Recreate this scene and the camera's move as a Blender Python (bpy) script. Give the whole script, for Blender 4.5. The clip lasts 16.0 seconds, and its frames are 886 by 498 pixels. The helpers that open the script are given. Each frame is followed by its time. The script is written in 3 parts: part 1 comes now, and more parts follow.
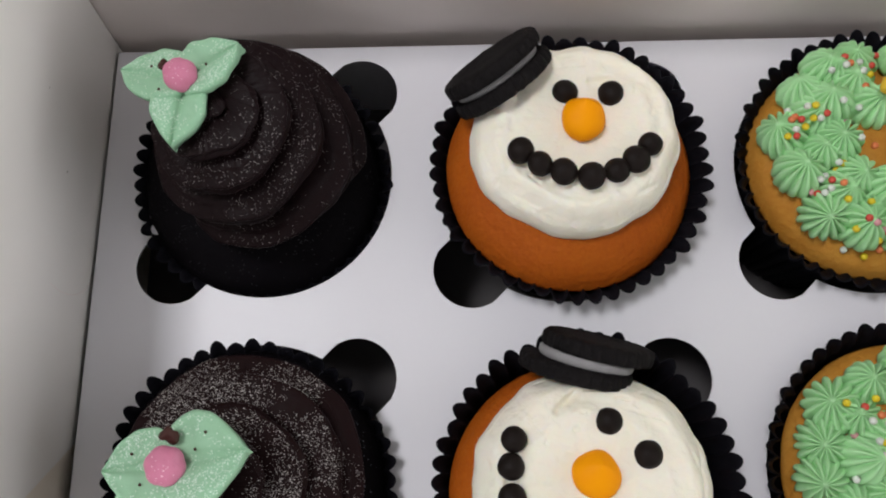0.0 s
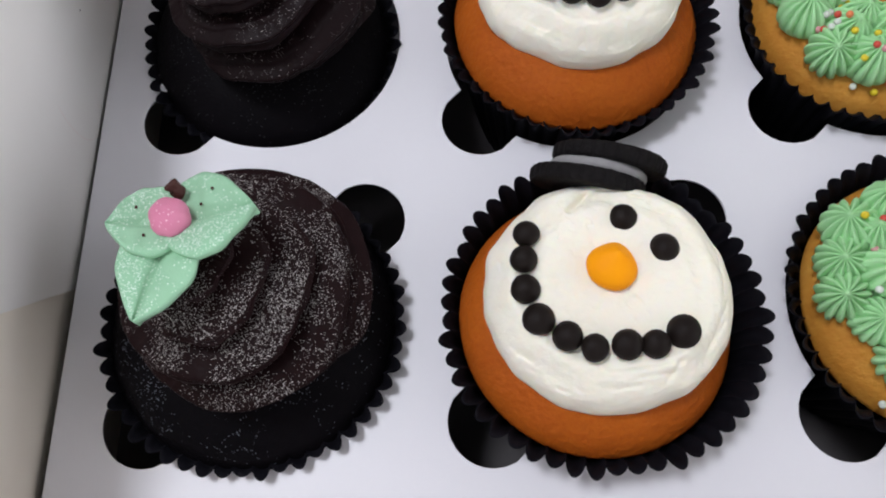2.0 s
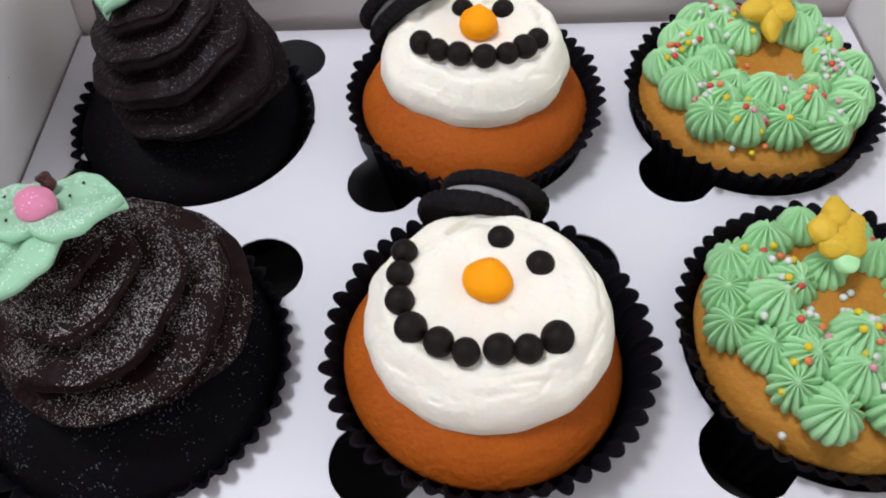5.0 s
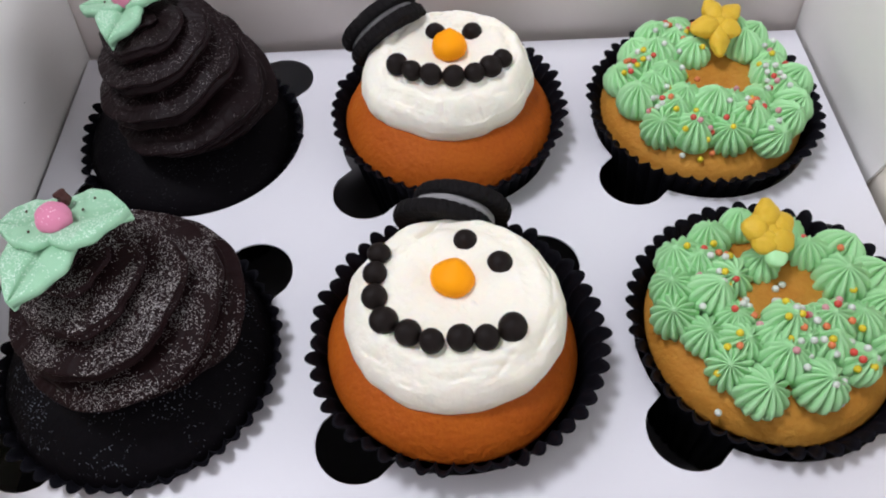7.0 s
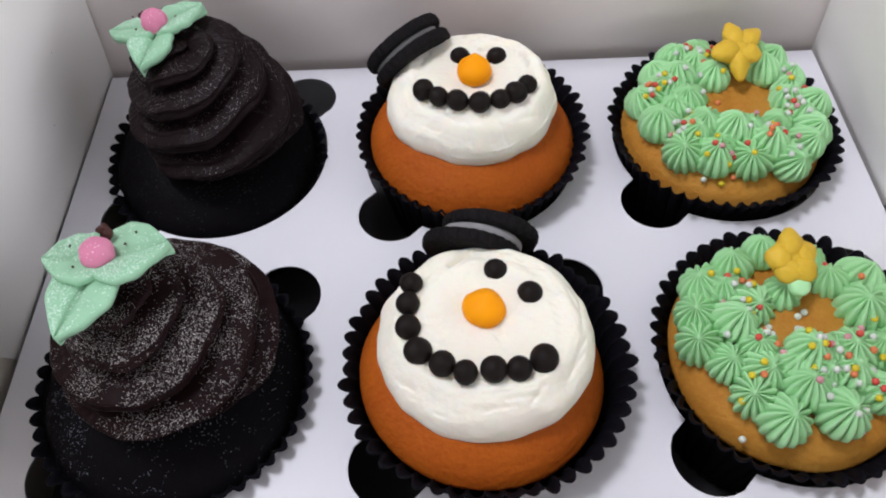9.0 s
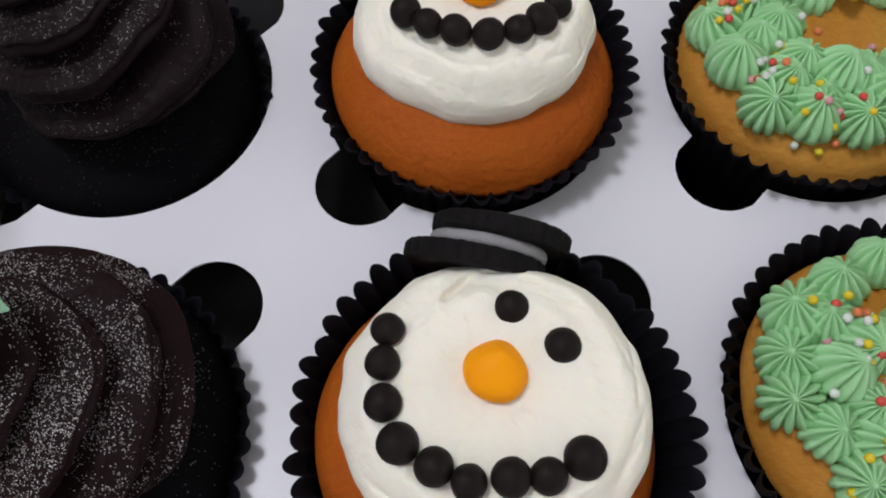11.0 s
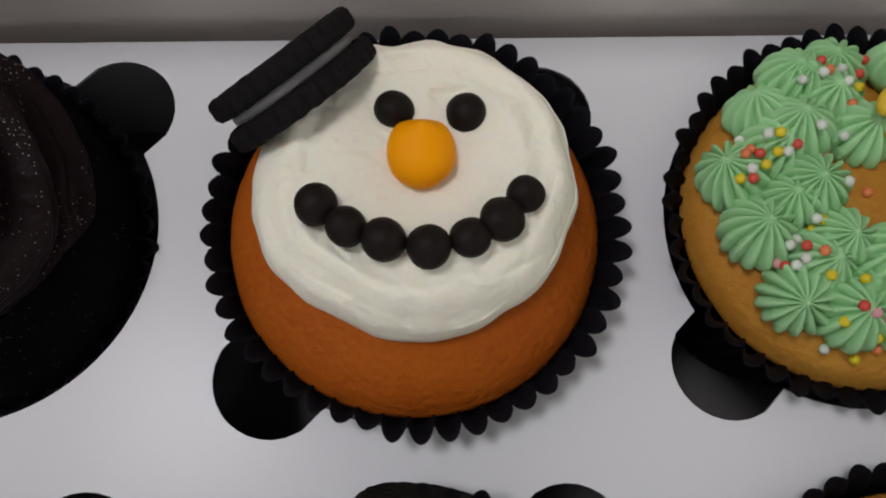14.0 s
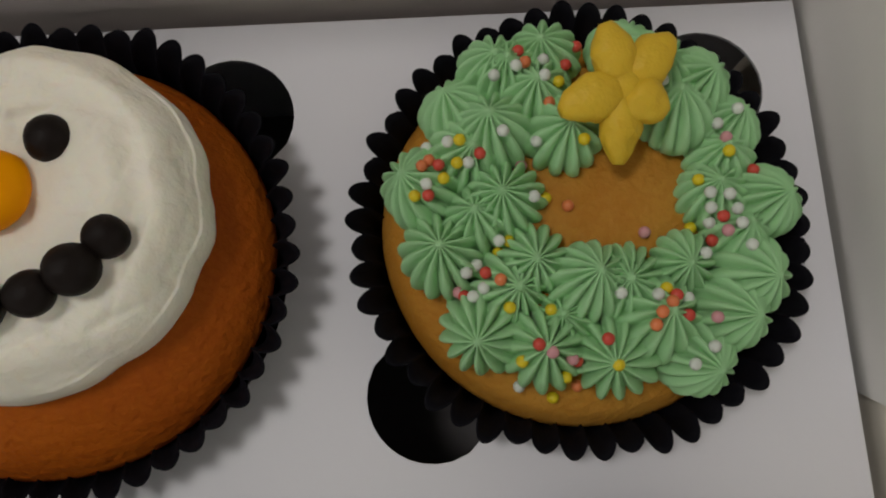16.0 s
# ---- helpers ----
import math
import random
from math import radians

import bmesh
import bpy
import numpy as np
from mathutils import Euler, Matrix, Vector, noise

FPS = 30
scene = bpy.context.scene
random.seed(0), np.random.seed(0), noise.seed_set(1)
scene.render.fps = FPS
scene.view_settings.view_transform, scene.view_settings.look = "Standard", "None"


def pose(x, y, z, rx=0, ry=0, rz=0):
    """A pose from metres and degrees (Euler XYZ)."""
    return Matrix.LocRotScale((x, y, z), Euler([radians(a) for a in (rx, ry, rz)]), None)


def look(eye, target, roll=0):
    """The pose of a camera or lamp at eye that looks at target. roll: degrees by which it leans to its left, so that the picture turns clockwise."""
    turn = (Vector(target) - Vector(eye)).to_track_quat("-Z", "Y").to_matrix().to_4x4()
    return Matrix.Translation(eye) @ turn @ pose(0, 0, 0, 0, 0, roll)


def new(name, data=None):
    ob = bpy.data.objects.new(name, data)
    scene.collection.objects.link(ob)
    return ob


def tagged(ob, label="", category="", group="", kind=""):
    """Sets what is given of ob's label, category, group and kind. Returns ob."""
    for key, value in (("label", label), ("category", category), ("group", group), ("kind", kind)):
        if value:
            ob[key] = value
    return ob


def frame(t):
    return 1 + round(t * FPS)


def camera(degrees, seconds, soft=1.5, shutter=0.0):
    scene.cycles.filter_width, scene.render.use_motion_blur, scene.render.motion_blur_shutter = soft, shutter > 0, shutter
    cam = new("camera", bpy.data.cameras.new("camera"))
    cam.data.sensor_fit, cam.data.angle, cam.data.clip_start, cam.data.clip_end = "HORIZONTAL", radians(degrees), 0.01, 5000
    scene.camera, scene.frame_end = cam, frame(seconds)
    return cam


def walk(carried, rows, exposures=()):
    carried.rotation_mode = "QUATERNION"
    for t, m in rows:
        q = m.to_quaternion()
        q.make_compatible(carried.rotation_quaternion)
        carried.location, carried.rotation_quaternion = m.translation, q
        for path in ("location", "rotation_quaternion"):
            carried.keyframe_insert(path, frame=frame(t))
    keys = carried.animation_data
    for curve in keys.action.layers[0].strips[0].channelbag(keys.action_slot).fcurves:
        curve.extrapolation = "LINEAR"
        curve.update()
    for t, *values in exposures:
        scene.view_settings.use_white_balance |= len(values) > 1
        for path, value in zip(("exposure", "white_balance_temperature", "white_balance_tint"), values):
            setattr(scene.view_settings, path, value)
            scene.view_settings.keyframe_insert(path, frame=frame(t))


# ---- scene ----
cam = camera(61.3, 16.0, soft=2.0)
PATH = [
    (0, (-0.02724, -0.02248, 0.24512), (-0.03233, 0.02753, 0.05154), -6.48),
    (0.5, (-0.03116, -0.03031, 0.24587), (-0.03662, 0.02068, 0.05256), -8.30),
    (1, (-0.02971, -0.04184, 0.24588), (-0.03446, 0.00815, 0.05228), -9.25),
    (1.5, (-0.02962, -0.05990, 0.24540), (-0.03441, -0.00581, 0.05292), -8.24),
    (2, (-0.02996, -0.07944, 0.22558), (-0.03546, -0.01148, 0.03756), -5.54),
    (2.5, (-0.02896, -0.09754, 0.21373), (-0.03779, 0.00127, 0.04007), -4.69),
    (3, (-0.02130, -0.10815, 0.20594), (-0.02566, 0.00486, 0.04098), -1.73),
    (3.5, (-0.01797, -0.11526, 0.20454), (-0.02205, -0.00038, 0.04087), -1.59),
    (4, (-0.01114, -0.11512, 0.20469), (-0.01361, -0.00027, 0.04097), -1.27),
    (6.5, (-0.00261, -0.12161, 0.21810), (-0.00411, -0.00416, 0.05623), -2.73),
    (7, (0.00193, -0.12767, 0.22354), (-0.00104, -0.01122, 0.06097), -3.43),
    (7.5, (-0.00261, -0.12952, 0.23012), (-0.00537, -0.01164, 0.06858), -3.48),
    (8, (-0.00119, -0.12868, 0.23427), (-0.00164, -0.00946, 0.07369), -2.83),
    (8.5, (-0.00370, -0.12789, 0.23684), (-0.00655, -0.00939, 0.07575), -3.43),
    (11, (-0.00817, -0.06206, 0.19498), (-0.00594, 0.02083, 0.01299), -0.13),
    (11.5, (-0.00775, -0.05168, 0.19705), (-0.00650, 0.02821, 0.01370), -0.80),
    (12, (-0.00966, -0.04184, 0.19339), (-0.00751, 0.03664, 0.00945), 0.08),
    (12.5, (-0.00863, -0.02585, 0.19370), (-0.00647, 0.04777, 0.00776), 0.13),
    (13, (-0.01113, -0.01606, 0.18734), (-0.00567, 0.04944, -0.00155), 3.85),
    (13.5, (-0.00516, 0.00099, 0.18505), (0.00182, 0.06170, -0.00539), 5.59),
    (14, (0.00237, 0.00878, 0.18134), (0.00861, 0.06256, -0.01119), 5.28),
    (14.5, (0.01327, 0.01229, 0.17677), (0.01680, 0.05552, -0.01847), 3.20),
    (15, (0.02979, 0.01751, 0.17275), (0.03981, 0.05858, -0.02273), 11.07),
    (15.5, (0.04573, 0.01647, 0.16983), (0.05237, 0.05635, -0.02604), 6.44),
    (16, (0.05851, 0.02376, 0.16916), (0.06384, 0.06333, -0.02682), 4.42),
]
EXPOSURES = [(0.0, -0.88, 6500, 11), (2.0, -0.64, 6150, 12), (4.0, -0.51, 6120, 14), (8.5, -0.56, 6130, 14), (11.0, -0.87, 6200, 13), (12.5, -1.04, 6300, 12), (14.0, -1.30, 6550, 10), (15.0, -1.60, 6700, 9), (16.0, -1.68, 6950, 9)]
walk(cam, [(t, look(eye, target, roll)) for t, eye, target, roll in PATH], EXPOSURES)

# ---- world and light ----
world = bpy.data.worlds.new("world")
scene.world = world
world.use_nodes = True
_sky = world.node_tree.nodes.new("ShaderNodeTexSky")
_sky.sky_type = "NISHITA"
_sky.sun_disc = False
_sky.sun_elevation = radians(40)
_sky.sun_rotation = radians(-40)
world.node_tree.links.new(_sky.outputs[0], world.node_tree.nodes["Background"].inputs[0])
world.node_tree.nodes["Background"].inputs[1].default_value = 0.1

# unseen room round the table: added fill lights in west, east and south wall openings, and a roof window with the sky's
# light in its opening
WEST_X, WEST_Y, WEST_Z = -1.3, (-1.3, 0.1), (0.25, 1.45)
EAST_X, EAST_Y, EAST_Z = 0.8, (-0.7, 0.5), (0.10, 0.52)
SOUTH_X, SOUTH_Y, SOUTH_Z = (-0.9, 0.7), -1.6, (0.06, 0.46)
ROOF_X, ROOF_Y, ROOF_Z = (-0.68, -0.34), (0.00, 0.34), 1.7


def opening_light(name, size, watts, colour, m):
    data = bpy.data.lights.new(name, "AREA")
    data.shape, data.size, data.size_y = "RECTANGLE", size[0], size[1]
    data.energy, data.color = watts, colour
    new(name, data).matrix_world = m


# added broad fill from the south-west, also for the back wall; window invented
opening_light("west_fill_light", (WEST_Z[1] - WEST_Z[0], WEST_Y[1] - WEST_Y[0]), 12.0, (0.985, 0.98, 1.0),
              Matrix.Translation((WEST_X + 0.01, sum(WEST_Y) / 2, sum(WEST_Z) / 2)) @ pose(0, 0, 0, 0, -90, 0))
# added low fill that brightens the box's west side; no known window
opening_light("east_fill_light", (EAST_Z[1] - EAST_Z[0], EAST_Y[1] - EAST_Y[0]), 8.5, (0.985, 0.98, 1.0),
              Matrix.Translation((EAST_X - 0.01, sum(EAST_Y) / 2, sum(EAST_Z) / 2)) @ pose(0, 0, 0, 0, 90, 0))
# added low fill aimed at the box's back wall; no known window
opening_light("south_fill_light", (SOUTH_X[1] - SOUTH_X[0], SOUTH_Z[1] - SOUTH_Z[0]), 14.0, (0.985, 0.98, 1.0),
              Matrix.Translation((sum(SOUTH_X) / 2, SOUTH_Y + 0.01, sum(SOUTH_Z) / 2)) @ pose(0, 0, 0, 90, 0, 0))
opening_light("roof_window_light", (0.34, 0.34), 23.5, (0.985, 0.98, 1.0),
              Matrix.Translation((sum(ROOF_X) / 2, sum(ROOF_Y) / 2, ROOF_Z - 0.01)))


# ---- materials ----
def material(name, colour, rough=0.6, spec=0.4, grain=0.0, scale=200.0, other=None, bump=0.0, bump_scale=None,
             stain=0.0, stain_scale=25.0, sss=0.0, coat=0.0, per_object=0.0):
    """Two scales of colour variation (grain and stain), fine relief, and a gloss."""
    m = bpy.data.materials.new(name)
    m.use_nodes = True
    nt = m.node_tree
    b = nt.nodes["Principled BSDF"]
    n, link = nt.nodes.new, nt.links.new
    b.inputs["Roughness"].default_value = rough
    b.inputs["Specular IOR Level"].default_value = spec
    b.inputs["Coat Weight"].default_value = coat
    b.inputs["Coat Roughness"].default_value = 0.2
    if sss:
        b.inputs["Subsurface Weight"].default_value = sss
        b.inputs["Subsurface Scale"].default_value = 0.002
        b.inputs["Subsurface Radius"].default_value = (1.0, 0.7, 0.4)
    tc = n("ShaderNodeTexCoord")
    base = n("ShaderNodeMix")
    base.data_type = "RGBA"
    other = other or tuple(c * 0.75 for c in colour)
    base.inputs[6].default_value = (*colour, 1)
    base.inputs[7].default_value = (*other, 1)
    fine = n("ShaderNodeTexNoise")
    fine.inputs["Scale"].default_value = scale
    fine.inputs["Detail"].default_value = 4
    wide = n("ShaderNodeTexNoise")
    wide.inputs["Scale"].default_value = stain_scale
    wide.inputs["Detail"].default_value = 3
    for t in (fine, wide):
        link(tc.outputs["Object"], t.inputs["Vector"])
    a = n("ShaderNodeMath")
    a.operation = "MULTIPLY_ADD"
    link(fine.outputs["Fac"], a.inputs[0])
    a.inputs[1].default_value = grain * 2
    a.inputs[2].default_value = -grain * 0.7
    c = n("ShaderNodeMath")
    c.operation = "MULTIPLY_ADD"
    link(wide.outputs["Fac"], c.inputs[0])
    c.inputs[1].default_value = stain * 2
    link(a.outputs[0], c.inputs[2])
    last = c
    if per_object:
        oi = n("ShaderNodeObjectInfo")
        d = n("ShaderNodeMath")
        d.operation = "MULTIPLY_ADD"
        link(oi.outputs["Random"], d.inputs[0])
        d.inputs[1].default_value = per_object
        link(c.outputs[0], d.inputs[2])
        last = d
    last.use_clamp = True
    link(last.outputs[0], base.inputs[0])
    link(base.outputs[2], b.inputs["Base Color"])
    if bump:
        bn = n("ShaderNodeTexNoise")
        bn.inputs["Scale"].default_value = bump_scale or scale
        bn.inputs["Detail"].default_value = 3
        link(tc.outputs["Object"], bn.inputs["Vector"])
        bp = n("ShaderNodeBump")
        bp.inputs["Strength"].default_value = 1.0
        bp.inputs["Distance"].default_value = bump
        link(bn.outputs["Fac"], bp.inputs["Height"])
        link(bp.outputs[0], b.inputs["Normal"])
    return m


def dusted(name, colour, other, dust, amount, scale=1500.0, gloss=0.06):
    """Chocolate with sugar dust lying on what faces up, in grains and drifts."""
    m = material(name, colour, 0.45, gloss, 0.4, 500, other, 0.0002, 900, 0.3, 60)
    nt = m.node_tree
    n, link = nt.nodes.new, nt.links.new
    b = nt.nodes["Principled BSDF"]
    old = b.inputs["Base Color"].links[0].from_socket
    tc = n("ShaderNodeTexCoord")
    grains = n("ShaderNodeTexVoronoi")
    grains.inputs["Scale"].default_value = scale
    link(tc.outputs["Object"], grains.inputs["Vector"])
    dot = n("ShaderNodeMapRange")
    dot.inputs[1].default_value, dot.inputs[2].default_value = 0.55, 0.33
    link(grains.outputs["Distance"], dot.inputs[0])
    pick = n("ShaderNodeSeparateColor")
    link(grains.outputs["Color"], pick.inputs[0])
    drift = n("ShaderNodeTexNoise")
    drift.inputs["Scale"].default_value, drift.inputs["Detail"].default_value = 70, 3
    link(tc.outputs["Object"], drift.inputs["Vector"])
    geo = n("ShaderNodeNewGeometry")
    sep = n("ShaderNodeSeparateXYZ")
    link(geo.outputs["Normal"], sep.inputs[0])
    up = n("ShaderNodeMapRange")
    up.inputs[1].default_value, up.inputs[2].default_value = 0.5, 0.92
    link(sep.outputs["Z"], up.inputs[0])
    dr = n("ShaderNodeMapRange")
    dr.inputs[1].default_value, dr.inputs[2].default_value = 0.40, 0.60
    link(drift.outputs["Fac"], dr.inputs[0])
    share = n("ShaderNodeMath")
    share.operation = "MULTIPLY"
    link(up.outputs[0], share.inputs[0])
    link(dr.outputs[0], share.inputs[1])
    lim = n("ShaderNodeMath")
    lim.operation = "MULTIPLY"
    link(share.outputs[0], lim.inputs[0])
    lim.inputs[1].default_value = amount
    has = n("ShaderNodeMath")
    has.operation = "LESS_THAN"
    link(pick.outputs[0], has.inputs[0])
    link(lim.outputs[0], has.inputs[1])
    fac = n("ShaderNodeMath")
    fac.operation = "MULTIPLY"
    link(has.outputs[0], fac.inputs[0])
    link(dot.outputs[0], fac.inputs[1])
    thick = n("ShaderNodeMapRange")
    thick.inputs[3].default_value = 0.25
    link(pick.outputs[1], thick.inputs[0])
    dim = n("ShaderNodeMath")
    dim.operation = "MULTIPLY"
    link(fac.outputs[0], dim.inputs[0])
    link(thick.outputs[0], dim.inputs[1])
    mix = n("ShaderNodeMix")
    mix.data_type = "RGBA"
    link(dim.outputs[0], mix.inputs[0])
    link(old, mix.inputs[6])
    mix.inputs[7].default_value = (*dust, 1)
    link(mix.outputs[2], b.inputs["Base Color"])
    return m


M_CARD = material("white_card", (0.80, 0.79, 0.83), 0.45, 0.35, 0.05, 300, (0.75, 0.74, 0.79), 0.00002, 600, 0.1, 12, coat=0.1)
M_WALL = material("box_white", (0.85, 0.82, 0.78), 0.5, 0.4, 0.1, 250, (0.79, 0.76, 0.71), 0.00003, 400, 0.25, 14)
M_BACK = material("box_inner_card", (0.86, 0.78, 0.74), 0.6, 0.3, 0.15, 250, (0.80, 0.72, 0.68), 0.00003, 400, 0.25, 14)
M_CREAMCARD = material("cream_card", (0.84, 0.77, 0.66), 0.7, 0.2, 0.2, 300, (0.78, 0.70, 0.59), 0.00003, 500, 0.25, 20)
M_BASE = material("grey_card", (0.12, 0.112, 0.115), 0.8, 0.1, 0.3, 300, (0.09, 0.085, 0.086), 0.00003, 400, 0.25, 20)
M_CASE = material("black_paper", (0.003, 0.003, 0.0042), 0.55, 0.045, 0.3, 400, (0.014, 0.013, 0.018), 0.00004, 800, 0.3, 60)
M_SPONGE = material("golden_sponge", (0.53, 0.138, 0.010), 0.6, 0.12, 0.25, 900, (0.30, 0.050, 0.005), 0.0006, 560, 0.45, 45, sss=0.15)
M_SPONGE2 = material("yellow_sponge", (0.68, 0.37, 0.072), 0.6, 0.15, 0.3, 700, (0.48, 0.20, 0.026), 0.0004, 800, 0.7, 60, sss=0.15)
M_CHOCSPONGE = dusted("dusted_chocolate_sponge", (0.0035, 0.003, 0.004), (0.006, 0.005, 0.006), (0.20, 0.22, 0.26), 0.15, 3000.0, 0.035)
M_CHOCSPONGE_PLAIN = dusted("chocolate_sponge", (0.0035, 0.003, 0.004), (0.006, 0.005, 0.006), (0.06, 0.06, 0.065), 0.12, 2600.0, 0.035)
M_CREAM = material("white_buttercream", (0.93, 0.885, 0.76), 0.65, 0.25, 0.15, 350, (0.89, 0.84, 0.69), 0.0007, 300, 0.3, 70, sss=0.2)
M_CHOC = dusted("chocolate_buttercream", (0.0095, 0.0041, 0.0045), (0.015, 0.0070, 0.0072), (0.68, 0.64, 0.61), 0.40, 4400.0, 0.05)
M_CHOC_PLAIN = dusted("plain_chocolate_buttercream", (0.0068, 0.0029, 0.0035), (0.011, 0.0052, 0.0057), (0.36, 0.33, 0.32), 0.12, 4000.0, 0.09)
M_GREEN = material("green_buttercream", (0.44, 0.82, 0.40), 0.5, 0.25, 0.2, 400, (0.51, 0.88, 0.46), 0.0001, 700, 0.4, 80, per_object=0.4)
M_LEAF = dusted("mint_icing", (0.34, 0.57, 0.38), (0.27, 0.50, 0.31), (0.72, 0.82, 0.75), 0.7, 2800.0)
M_BERRY = dusted("pink_icing", (0.64, 0.24, 0.35), (0.55, 0.17, 0.27), (0.88, 0.62, 0.70), 0.4, 2800.0)
M_STEM = material("brown_crumb", (0.05, 0.014, 0.01), 0.6, 0.3, 0.4, 600, None, 0.0003, 900)
M_STAR = material("yellow_icing", (0.76, 0.51, 0.045), 0.5, 0.25, 0.3, 300, (0.62, 0.38, 0.025), 0.0009, 280, 0.3, 90, sss=0.15)
M_NOSE = material("orange_icing", (0.93, 0.36, 0.001), 0.5, 0.08, 0.15, 300, (0.87, 0.26, 0.001), 0.00015, 400, 0.3, 120)
M_BALL = material("chocolate_ball", (0.008, 0.0052, 0.0042), 0.5, 0.10, 0.3, 500, (0.018, 0.013, 0.011), 0.00012, 900, 0.3, 120)
M_WAFER = material("dark_wafer", (0.0055, 0.0048, 0.005), 0.75, 0.10, 0.4, 500, (0.011, 0.009, 0.009), 0.0005, 1100, 0.3, 120)
M_FILL = material("wafer_filling", (0.30, 0.29, 0.29), 0.6, 0.3, 0.4, 500, (0.20, 0.19, 0.195), 0.0002, 900)
SPRINKLE = {
    "white": material("sugar_white", (0.72, 0.76, 0.68), 0.4, 0.4, 0.1, 900, per_object=0.5),
    "red": material("sugar_red", (0.66, 0.075, 0.05), 0.4, 0.4, 0.1, 900, per_object=0.5),
    "orange": material("sugar_orange", (0.78, 0.22, 0.08), 0.4, 0.4, 0.1, 900, per_object=0.5),
    "yellow": material("sugar_yellow", (0.75, 0.58, 0.02), 0.4, 0.4, 0.1, 900, per_object=0.5),
    "pink": material("sugar_pink", (0.72, 0.34, 0.36), 0.4, 0.4, 0.1, 900, per_object=0.5),
}
M_PLASTER = material("room_plaster", (0.66, 0.655, 0.64), 0.9, 0.2, 0.2, 60, None, 0.0005, 90, 0.2, 3)
M_TOP = material("worktop", (0.6, 0.58, 0.55), 0.5, 0.4, 0.4, 40, None, 0.0001, 120, 0.3, 5)


# ---- small builders ----
def mesh_from(name, verts, faces, mat, smooth=True):
    me = bpy.data.meshes.new(name)
    me.from_pydata([tuple(v) for v in verts], [], faces)
    me.update()
    me.materials.append(mat)
    if smooth:
        me.polygons.foreach_set("use_smooth", [True] * len(me.polygons))
    return me


def part(name, me, parent, label="", at=None):
    ob = new(name, me)
    ob.parent = parent
    if at is not None:
        ob.matrix_local = at
    return tagged(ob, label)


def box_mesh(name, lo, hi, mat, bevel=0.0):
    bm = bmesh.new()
    bmesh.ops.create_cube(bm, size=1)
    size, mid = Vector(hi) - Vector(lo), (Vector(hi) + Vector(lo)) / 2
    for v in bm.verts:
        v.co = Vector((v.co.x * size.x, v.co.y * size.y, v.co.z * size.z)) + mid
    if bevel:
        bmesh.ops.bevel(bm, geom=bm.edges[:], offset=bevel, segments=2, affect="EDGES")
    me = bpy.data.meshes.new(name)
    bm.to_mesh(me)
    bm.free()
    me.materials.append(mat)
    return me


def structure(name, lo, hi, mat, label="", category=""):
    return tagged(new(name, box_mesh(name, lo, hi, mat)), label, category or name.split("_")[0], kind="structure")


def rings(rows, closed_top=True, closed_bottom=False):
    """Faces for a stack of equal rings of points."""
    n, verts, faces = len(rows[0]), [p for r in rows for p in r], []
    for i in range(len(rows) - 1):
        for j in range(n):
            k = (j + 1) % n
            faces.append((i * n + j, i * n + k, (i + 1) * n + k, (i + 1) * n + j))
    if closed_bottom:
        faces.append(tuple(range(n - 1, -1, -1)))
    if closed_top:
        faces.append(tuple((len(rows) - 1) * n + j for j in range(n)))
    return verts, faces


def smoothstep(a, b, x):
    t = min(1.0, max(0.0, (x - a) / (b - a)))
    return t * t * (3 - 2 * t)


def interp(profile, u):
    return float(np.interp(u, [p[0] for p in profile], [p[1] for p in profile]))


def wobble(x, y, z, s):
    return noise.noise(Vector((x * s, y * s, z * s)))


FLOOR_Z = 0.003          # inside of the box
TOP_Z = 0.045            # upper side of the insert


# ---- room ----
def joined_boxes(name, boxes, mat):
    bm = bmesh.new()
    for lo, hi in boxes:
        me = box_mesh(name, lo, hi, mat)
        bm.from_mesh(me)
        bpy.data.meshes.remove(me)
    me = bpy.data.meshes.new(name)
    bm.to_mesh(me)
    bm.free()
    me.materials.append(mat)
    return me


